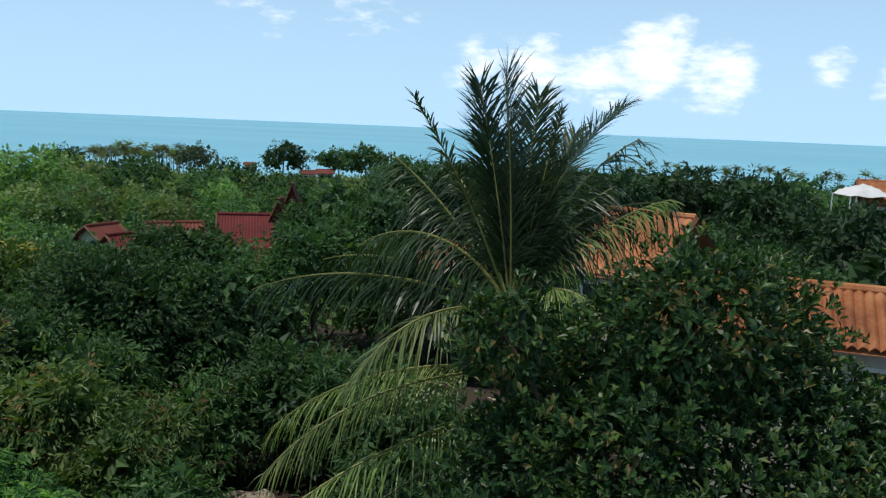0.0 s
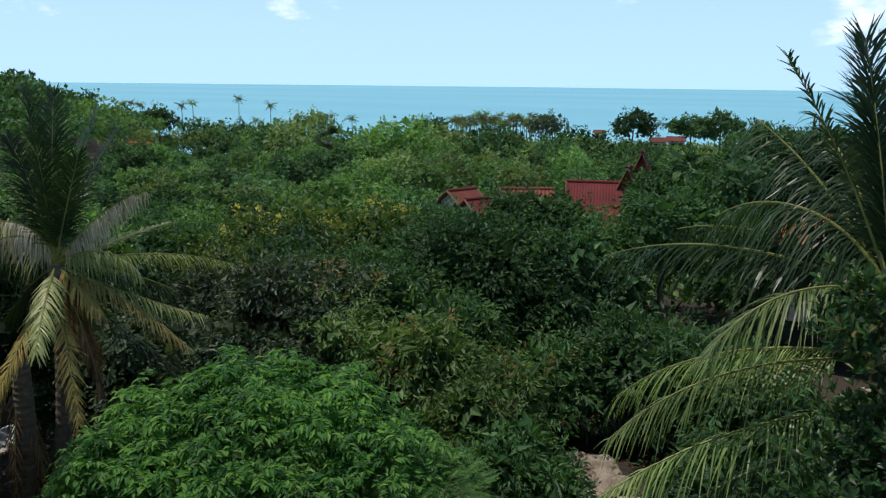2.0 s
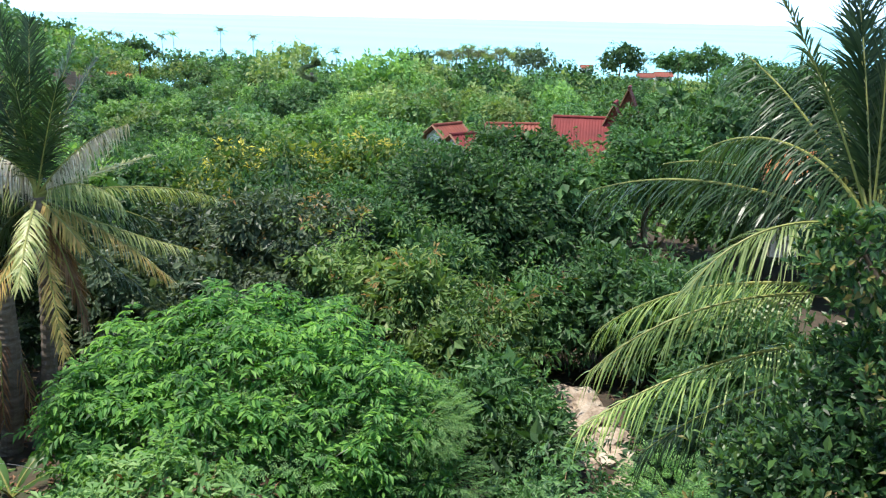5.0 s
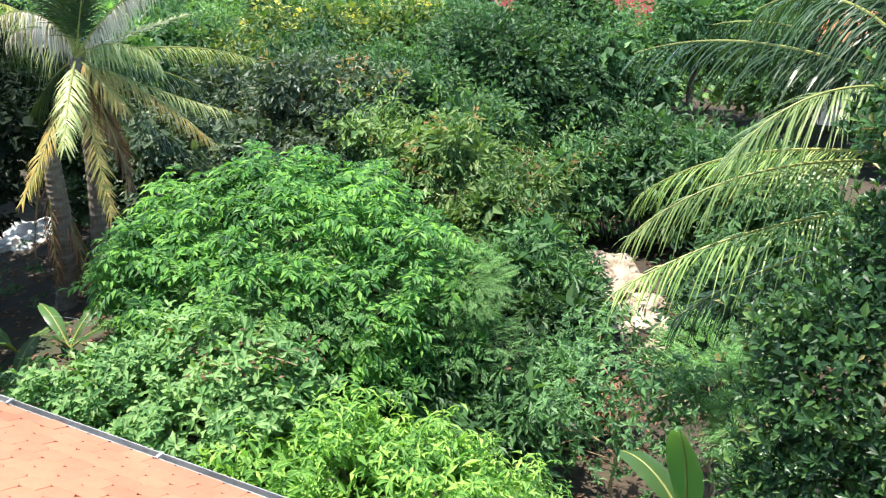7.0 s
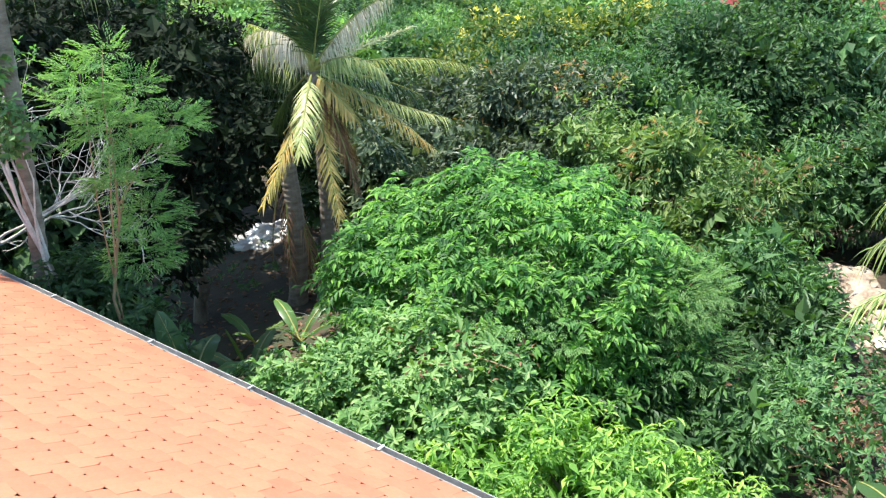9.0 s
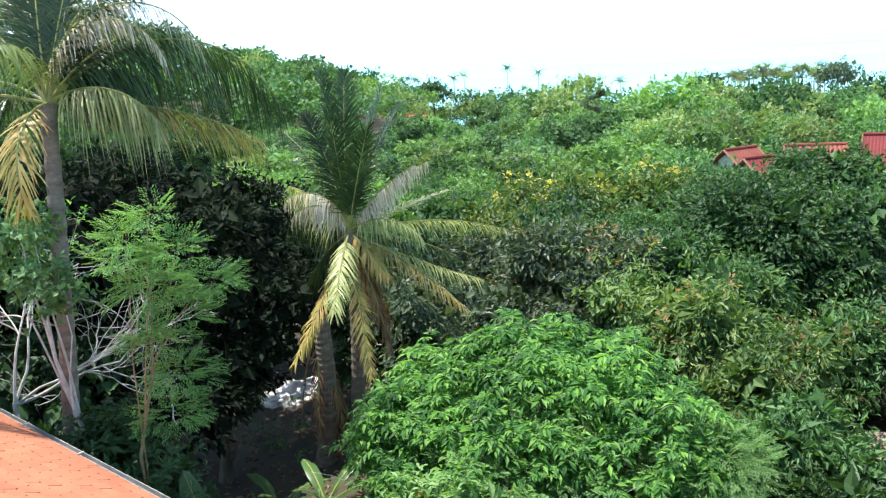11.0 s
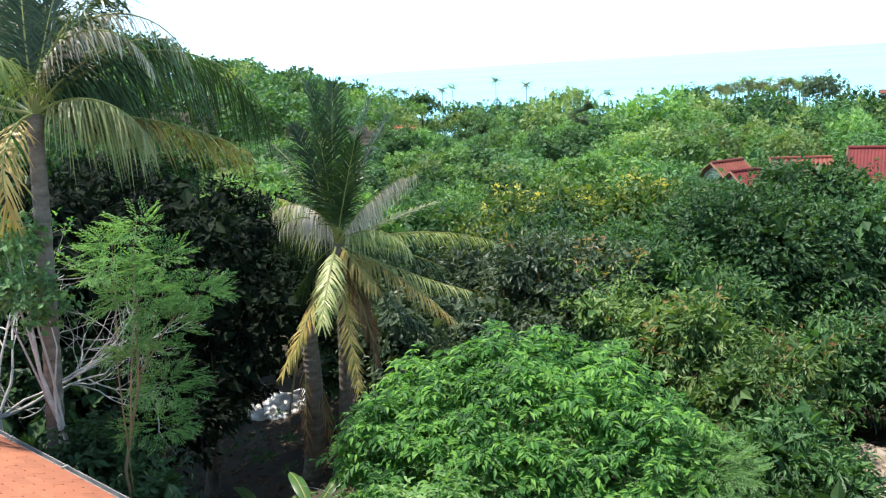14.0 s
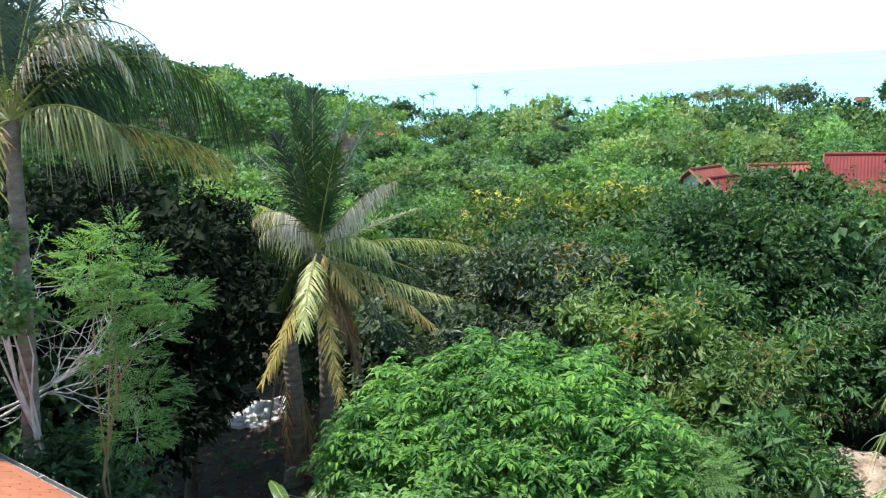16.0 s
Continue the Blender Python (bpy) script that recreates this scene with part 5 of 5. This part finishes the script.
# behind the garden bush
stand(33.0, 22.5, -11.2, 2.7, LEAF_GREY, GREY_L, 21, 15000, (0.17, 0.07), count=10, name="grey_leaved_tree", tips=LEAF_TIP)
stand(39.5, 24, -12.5, 2.2, LEAF_GREY, GREY_L, 22, 8000, (0.17, 0.07), name="grey_leaved_tree")
stand(20.3, 27, -8.5, 3.4, LEAF_DEEP, DARK_L, 23, 20000, (0.17, 0.085), count=12)
stand(15.0, 29, -9.0, 3.0, LEAF_DEEP, DARK_L, 24, 14000, (0.17, 0.085), count=11)
stand(8.6, 31, -7.2, 2.4, LEAF_DEEP, DARK_L, 25, 9000, (0.18, 0.09))
stand(24.8, 19.5, -15.8, 1.3, LEAF_RUSSET, RUS_L, 26, 7000, (0.17, 0.055), name="russet_tree", droop=0.6, count=6, tips=LEAF_TIP, stray=1.8)
stand(20.6, 17.6, -19.2, 1.6, LEAF_RUSSET, RUS_L, 27, 8000, (0.17, 0.055), name="russet_tree", droop=0.6, count=6, tips=LEAF_TIP, stray=1.8)
stand(16.2, 20.5, -17.2, 1.3, LEAF_MID, RUS_L, 28, 8000, (0.17, 0.055), name="russet_tree", droop=0.6, count=6, tips=LEAF_TIP, stray=1.8)
stand(18.5, 15.6, -22.5, 1.3, LEAF_MID, "low mid-green shrub with drooping leaves", 29, 5000, (0.17, 0.05), name="undergrowth_shrub", droop=0.7)
stand(16.0, 14.2, -27.0, 0.8, LEAF_MID, "low shrub with bright green leaves", 30, 3200, (0.16, 0.06), name="undergrowth_shrub", droop=0.6)
stand(29.2, 20.5, -15.2, 1.3, LEAF_RUSSET, RUS_L, 31, 6000, (0.16, 0.055), name="russet_tree", droop=0.6, count=6, tips=LEAF_TIP, stray=1.8)
stand(9.5, 21, -15.5, 2.2, LEAF_MID, MID_L, 32, 10000, (0.18, 0.07))
stand(5.0, 20, -17.5, 2.0, LEAF_MID, MID_L, 33, 8000, (0.18, 0.07))
stand(1.0, 18, -18.5, 2.0, LEAF_MID, MID_L, 34, 6000, (0.18, 0.07))
stand(4.5, 14.5, -24, 1.3, LEAF_DARK, "dark undergrowth shrub between trees", 35, 4000, (0.16, 0.06), name="undergrowth_shrub")
stand(35, 31, -8.4, 3.0, LEAF_YELLOW, YEL_L, 36, 11000, (0.19, 0.08), tips=FLOWER_YELLOW, name="flowering_tree")
stand(29.5, 33, -8.0, 3.0, LEAF_YELLOW, YEL_L, 37, 11000, (0.19, 0.08), tips=FLOWER_YELLOW, name="flowering_tree")
stand(38.5, 28, -10.0, 2.6, LEAF_YELLOW, YEL_L, 38, 8000, (0.19, 0.08), name="flowering_tree")
stand(33.5, 27, -10.6, 2.6, LEAF_MID, MID_L, 39, 9000, (0.18, 0.08))
stand(28.0, 27, -11.4, 2.4, LEAF_MID, MID_L, 40, 9000, (0.18, 0.08))
stand(43.0, 29, -9.0, 2.6, LEAF_MID, MID_L, 41, 8000, (0.18, 0.08))
stand(47.5, 30, -8.0, 3.0, LEAF_LIGHT, LIGHT_L, 42, 8000, (0.2, 0.08))
stand(25.0, 36, -8.0, 3.0, LEAF_MID, MID_L, 43, 9000, (0.2, 0.09))
stand(23.4, 30, -8.6, 2.4, LEAF_DEEP, DARK_L, 44, 8000, (0.17, 0.085))
stand(17.9, 32, -7.2, 2.2, LEAF_DEEP, DARK_L, 45, 8000, (0.17, 0.085))
stand(26.5, 11.6, -33.5, 1.0, LEAF_MID, "low shrub filling the hollow under the bush", 46, 3600, (0.15, 0.05), name="undergrowth_shrub", droop=0.6)
stand(20.5, 11.0, -33.5, 1.1, LEAF_MID, "low shrub with drooping leaves", 47, 3600, (0.15, 0.05), name="undergrowth_shrub", droop=0.6)
stand(16.5, 12.4, -32.5, 0.9, LEAF_MID, "low shrub with drooping leaves", 48, 3600, (0.15, 0.05), name="undergrowth_shrub", droop=0.6)
stand(31.5, 12.6, -30.0, 1.1, LEAF_DARK, "low dark shrub under the bush", 50, 3000, (0.15, 0.055), name="undergrowth_shrub", droop=0.5)
stand(46.0, 21, -16.0, 1.6, LEAF_DARK, "dark low shrub in the palm's shade", 65, 4000, (0.16, 0.07), name="undergrowth_shrub")
stand(43.0, 20.5, -15.0, 1.6, LEAF_GREY, "low grey-green shrub behind the palm", 66, 4500, (0.16, 0.07), name="undergrowth_shrub")
stand(47.5, 25.5, -12.5, 2.2, LEAF_DARK, DARK_L, 67, 6000, (0.17, 0.08))
stand(22.6, 22.0, -14.4, 1.1, LEAF_MID, "young tree with green shoots", 69, 4500, (0.17, 0.06), droop=0.5, stray=1.6)
stand(26.8, 23.0, -12.6, 1.3, LEAF_MID, MID_L, 85, 4500, (0.17, 0.06), stray=1.6)
stand(70.5, 16.5, -15.5, 1.8, LEAF_DARK, "dark undergrowth shrub behind the eave", 86, 4000, (0.17, 0.08), name="undergrowth_shrub")
stand(66.0, 17.0, -15.0, 1.6, LEAF_DARK, "dark undergrowth shrub behind the eave", 87, 3600, (0.17, 0.08), name="undergrowth_shrub")
stand(75.5, 17.0, -13.5, 2.0, LEAF_DARK, "dark undergrowth shrub behind the eave", 88, 3600, (0.18, 0.08), name="undergrowth_shrub")
# to the right, past the palm
stand(6.0, 50, -4.3, 4.6, LEAF_MID, MID_L, 51, 13000, (0.28, 0.13))
stand(2.5, 55, -2.3, 5.2, LEAF_MID, MID_L, 52, 13000, (0.28, 0.13))
stand(-2.0, 54, -2.6, 5.0, LEAF_DARK, DARK_L, 53, 9000, (0.28, 0.13))
stand(4.0, 36, -8.3, 3.0, LEAF_MID, MID_L, 54, 8000, (0.22, 0.1))
stand(-1.5, 33, -8.5, 3.0, LEAF_MID, MID_L, 55, 7000, (0.22, 0.1))
stand(-11.0, 46, -2.9, 4.0, LEAF_DARK, DARK_L, 56, 9000, (0.26, 0.12))
stand(-16.0, 50, -2.2, 4.6, LEAF_DARK, DARK_L, 57, 11000, (0.26, 0.12))
stand(-20.5, 44, -2.7, 4.2, LEAF_DARK, DARK_L, 58, 11000, (0.26, 0.12))
stand(-24.5, 38, -3.6, 3.6, LEAF_DARK, DARK_L, 59, 9000, (0.24, 0.12))
stand(-28.5, 34, -4.0, 3.4, LEAF_DARK, DARK_L, 60, 7000, (0.24, 0.12))
stand(-18.0, 30, -6.3, 2.8, LEAF_MID, MID_L, 61, 9000, (0.2, 0.1))
stand(-22.5, 26, -7.6, 2.4, LEAF_MID, MID_L, 62, 8000, (0.2, 0.1))
stand(-14.0, 34, -5.2, 2.8, LEAF_MID, MID_L, 63, 7000, (0.2, 0.1))
stand(-33.0, 24, -5.0, 3.0, LEAF_DARK, DARK_L, 64, 6000, (0.24, 0.12))

# crowns of the valley: a few kinds, repeated
KINDS = [("dark", LEAF_DEEP, DARK_L), ("mid", LEAF_VALLEY, MID_L), ("light", LEAF_LIGHT, LIGHT_L), ("olive", LEAF_OLIVE, "olive-green tree in the valley"), ("mid2", LEAF_VALLEY, MID_L), ("light2", LEAF_LIGHT, LIGHT_L)]


def valley():
    """Trees between thirty and a hundred and forty metres out, spaced evenly, each a copy of one of the kinds."""
    g = np.random.default_rng(5)
    first = {}
    spots = []
    tries = 0
    while len(spots) < 290 and tries < 20000:
        tries += 1
        dist = math.sqrt(g.uniform(37 ** 2, 145 ** 2))
        yaw = g.uniform(-31, 62)
        x, y, z = at_yaw(yaw, dist)
        if any((x - a) ** 2 + (y - b) ** 2 < (3.0 + 0.024 * dist) ** 2 for a, b, *_ in spots):
            continue
        # a clearing round the roofs, so that they stay in view
        if 9.5 < yaw < 25.5 and 44 < dist < 68 or -30 < yaw < 2 and dist < 36:
            continue
        spots.append((x, y, z, yaw, dist))
    for x, y, z, yaw, dist in spots:
        i = int(g.choice(6, p=[0.10, 0.20, 0.22, 0.16, 0.16, 0.16]))
        if yaw < 4:
            i = int(g.choice([0, 1, 4]))
        k, mat, label = KINDS[i]
        near = dist < 54
        k = (k, near)
        # the tops keep under the line of sight to the sea
        line = -10.8 + 5.6 * min(1, max(0, (dist - 28) / 50)) + 1.0 * min(1, max(0, (dist - 78) / 60))
        if yaw < 4:
            line += 1.3
        top = EYE + dist * math.tan(radians(line + g.uniform(-1.1, 0.6))) - z
        top = min(max(top, 4.2), 14.0)
        s = top / 8.0
        # domed crowns: a small tree keeps its shape, its foot deeper in the undergrowth
        wide = max(0.75, s) * g.uniform(0.8, 1.15)
        tall = max(s, wide * 0.95)
        m = pose(x, y, z - 8.0 * (tall - s), 0, 0, g.uniform(0, 360)) @ Matrix.Diagonal((wide, wide * g.uniform(0.9, 1.1), tall, 1))
        if k not in first:
            first[k] = wood_tree("valley_tree", label, (x, y, z), 4.2, 8.0, mat, *((4600, 0.23, 0.12) if near else (3000, 0.33, 0.21)), 70 + i, count=8, group="trees of the valley")
            first[k].matrix_basis = m
        else:
            t = copy_thing(first[k], pose(0, 0, 0))
            t.matrix_basis = m


valley()


def far_woods():
    """The far slope and the hill: crowns of leaf clumps, too many to count."""
    g = np.random.default_rng(9)
    mats = [LEAF_DEEP, LEAF_VALLEY, LEAF_LIGHT, LEAF_OLIVE]
    sets = []
    for s in range(6):
        lo = lobes_for(5.0, 6.0, 6, 300 + s)
        sets.append(clumps(lo, 420, 0.8, 0.56, 6, 0.2, 0.8, 0.2, 0.8, -0.2, 0.35))
    vs, fs, ids, n = [], [], [], 0
    spots = []
    tries = 0
    while len(spots) < 900 and tries < 30000:
        tries += 1
        dist = math.sqrt(g.uniform(128 ** 2, 362 ** 2))
        yaw = g.uniform(-31, 70)
        x, y, z = at_yaw(yaw, dist)
        if z < SEA_LEVEL + 1.2 or (36 < yaw < 42 and 150 < dist < 185):
            continue
        spots.append((x, y, z, dist, yaw))
    for _ in range(180):
        dist, yaw = math.sqrt(g.uniform(128 ** 2, 280 ** 2)), g.uniform(46, 70)
        spots.append((*at_yaw(yaw, dist), dist, yaw))
    for x, y, z, dist, yaw in spots:
        v, f = sets[int(g.integers(6))]
        a = g.uniform(0, 6.283)
        c, s_ = math.cos(a), math.sin(a)
        k = g.uniform(0.6, 1.15) * (0.8 if z < -7 else 1.0)
        q = v @ np.array([(c, s_, 0), (-s_, c, 0), (0, 0, 1)]) * k + (x, y, z - 1.5)
        vs.append(q), fs.append(f + n)
        n += len(q)
        m = int(g.choice(4, p=[0.2, 0.35, 0.2, 0.25])) if 3 < yaw < 46 else int(g.choice(4, p=[0.45, 0.45, 0.05, 0.05]))
        ids.append(np.full(len(f), m))
    ob = new("far_woods", solid("far_woods", np.concatenate(vs), np.concatenate(fs), mats, False, np.concatenate(ids)))
    tagged(ob, "dense green tropical woods covering the slope and hill", "woods", kind="stuff")


far_woods()


def shore_palm_kinds():
    out = []
    for s in range(3):
        ob_parts = []
        h = 14.0
        ob_parts.append(tube(np.array([(0, 0, 0), (0.4, 0.1, h * 0.5), (0.2, 0, h)]), [0.17, 0.13, 0.1], 6))
        g = np.random.default_rng(40 + s)
        P, D, N, L = [], [], [], []
        for i in range(17):
            a = i * 2.399 + s
            e = g.uniform(-0.6, 1.1)
            d = np.array([math.cos(a) * math.cos(e), math.sin(a) * math.cos(e), math.sin(e)])
            p = np.array([0.2, 0, h])
            for j in range(5):
                q = p + d * 0.62
                for sgn in (-1, 1):
                    sd = unit(np.cross(d, [0, 0, 1.0])) * sgn
                    for t in (0.1, 0.6):
                        P.append(p + d * 0.62 * t), D.append(unit(d * 0.6 + sd + np.array([0, 0, -0.5]))), N.append(np.array([0, 0, 1.0]) + sd * 0.4), L.append(1.0 - 0.1 * j)
                p = q
                d = unit(d + np.array([0, 0, -0.17]))
        L = np.array(L)
        leaves = blades(np.array(P), np.array(D), np.array(N), L, L * 0.17, LEAF_PLAIN)
        out.append((solid("trunk", *ob_parts[0], BARK_PALM, True), solid("crown", *leaves, LEAF_OLIVE if s == 1 else LEAF_SHORE)))
    return out


def shore():
    g = np.random.default_rng(15)
    kinds = shore_palm_kinds()
    firsts = []
    spots = [(40.42, 330, -1.42), (39.74, 335, -1.35), (36.83, 325, -1.05), (43.4, 330, -1.3), (43.9, 335, -1.4), (42.9, 335, -1.45), (34.82, 318, -1.4), (46.97, 320, -1.15), (47.6, 325, -1.3), (45.9, 325, -1.5), (6.1, 280, -2.3), (9.7, 290, -2.4)]
    for i in range(64):
        spots.append((16.9 + 0.096 * i + g.normal() * 0.3, g.uniform(310, 350), -2.3 + g.normal() * 0.2))
    for i in range(30):
        spots.append((-10.5 - 0.62 * i + g.normal() * 0.3, g.uniform(310, 350), -2.0 + g.normal() * 0.16))
    for i in range(8):
        spots.append((30 + 2.2 * i + g.normal() * 0.5, g.uniform(310, 345), -2.35 + g.normal() * 0.2))
    for i, (yaw, dist, up) in enumerate(spots):
        x, y, z = at_yaw(yaw, dist)
        z = max(z, SEA_LEVEL + 0.3)
        top = EYE + dist * math.tan(radians(up)) - z - 1.5
        trunk, crown = kinds[i % 3]
        s = max(0.5, top / 14.0)
        ob = thing("shore_palm", "slender coconut palm standing by the shore", "palm", (x, y, z), g.uniform(0, 360), group="coconut palms by the shore")
        ob.matrix_basis = pose(x, y, z, 0, 0, g.uniform(0, 360)) @ Matrix.Diagonal((1.15, 1.15, s, 1))
        c = part("crown", crown, ob)
        c.matrix_basis = pose(0, 0, 14 * (1 - 0.88 / s)) @ Matrix.Diagonal((0.78, 0.78, 0.88 / s, 1))
        part("trunk", trunk, ob)
    # single big trees that stand out against the sea
    for yaw, dist, up, r, mat, label, sd in ((11.2, 225, -1.7, 6.5, LEAF_DEEP, "large dark spreading tree near the shore", 201), (7.6, 230, -2.0, 5.5, LEAF_DEEP, "large dark spreading tree near the shore", 202), (5.8, 215, -1.65, 5.5, LEAF_DEEP, "large dark spreading tree near the shore", 203), (24.4, 250, -2.3, 6.5, LEAF_DEEP, "dark rounded tree near the shore", 204), (15.4, 240, -3.0, 7.0, LEAF_DEEP, "dark rounded tree near the shore", 205), (16.8, 290, -1.9, 7.0, LEAF_GREY, "wide grey-green umbrella tree near the shore", 206),
                                            (27.1, 140, -2.35, 6.8, LEAF_LIGHT, "large bright green tree above the valley", 207), (41.8, 250, -1.85, 5.5, LEAF_MID, "rounded green tree near the shore", 208), (32.1, 240, -2.0, 7.5, LEAF_OLIVE, "pale olive tree near the shore", 209), (37.2, 230, -2.9, 6.5, LEAF_MID, "rounded green tree near the shore", 210), (24.2, 150, -3.6, 6.5, LEAF_OLIVE, "yellow-green spreading tree in the valley", 211), (47.5, 190, -3.2, 6.0, LEAF_OLIVE, "yellow-green spreading tree in the valley", 212),
                                            (20.5, 190, -3.4, 7.0, LEAF_DEEP, "dark rounded tree in the valley", 213)):
        stand(yaw, dist, up, r, mat, label, sd, 1700, (0.62, 0.36), name="shore_tree", count=7, trunk_r=0.3, flat=0.6, stray=0.9)


shore()


def fan_palm():
    """A fan palm with a grey-green head in the valley."""
    x, y, z = at_yaw(31.2, 105)
    top = EYE + 105 * math.tan(radians(-3.1)) - z
    ob = thing("fan_palm", "fan palm with a stiff grey-green head", "palm", (x, y, z))
    part("trunk", solid("trunk", *tube(np.array([(0, 0, 0), (0, 0, top - 1.5)]), [0.3, 0.22], 8), BARK_PALM), ob)
    for i in range(26):
        a, e = i * 2.399, -0.9 + 2.3 * ((i * 0.618) % 1)
        d = np.array([math.cos(a) * math.cos(e), math.sin(a) * math.cos(e), math.sin(e)])
        sd = unit(np.cross(d, [0, 0, 1.0]))
        n = 11
        ang = np.linspace(-1.2, 1.2, n)
        D = np.cos(ang)[:, None] * d + np.sin(ang)[:, None] * sd
        P = np.repeat((d * 0.9)[None], n, 0) + (0, 0, top - 1.5)
        part("fan_leaf", solid("fan_leaf", *blades(P, D, np.repeat(np.cross(sd, d)[None], n, 0), 1.0, 0.22, LEAF_PLAIN), LEAF_GREY), ob)


fan_palm()


def litter():
    """Low growth and fallen leaves over the garden soil."""
    g = np.random.default_rng(77)
    n = 9000
    r, a = np.sqrt(g.uniform(5 ** 2, 24 ** 2, n)), np.radians(g.uniform(-35, 85, n))
    x, y = -r * np.sin(a), r * np.cos(a)
    keep = (y > 4.9)
    x, y = x[keep], y[keep]
    P = np.stack([x, y, land(x, y) + 0.02], -1)
    ob = new("leaf_litter", solid("leaf_litter", *blades(P, unit(g.normal(size=P.shape) * (1, 1, 0.15)), g.normal(size=P.shape) * 0.25 + (0, 0, 1), 0.17, 0.07, LEAF_PLAIN), FROND_BROWN))
    tagged(ob, "brown fallen leaves scattered over dark soil", "leaf litter", kind="stuff")
    m = 2600
    r, a = np.sqrt(g.uniform(7 ** 2, 24 ** 2, m)), np.radians(g.uniform(-35, 85, m))
    x, y = -r * np.sin(a), r * np.cos(a)
    keep = (y > 5.2) & (np.sin(x * 1.7) * np.cos(y * 1.3) > -0.2) & ~((x < -9.5) & (y < 10.5)) & ~((np.abs(x + 2.9) < 1.6) & (y > 12.5))
    P = np.stack([x[keep], y[keep], land(x[keep], y[keep]) + 0.12 + 0.35 * g.random(keep.sum())], -1)
    ob = new("undergrowth", solid("undergrowth", *whorls(P, np.broadcast_to(np.array([0, 0, 1.0]), P.shape) + g.normal(size=P.shape) * 0.2, 7, 62, 0.16, 0.05, LEAF_FINE, 0.1), LEAF_MID))
    tagged(ob, "low green undergrowth between the shrubs", "undergrowth", kind="stuff")


litter()
build_tiles()
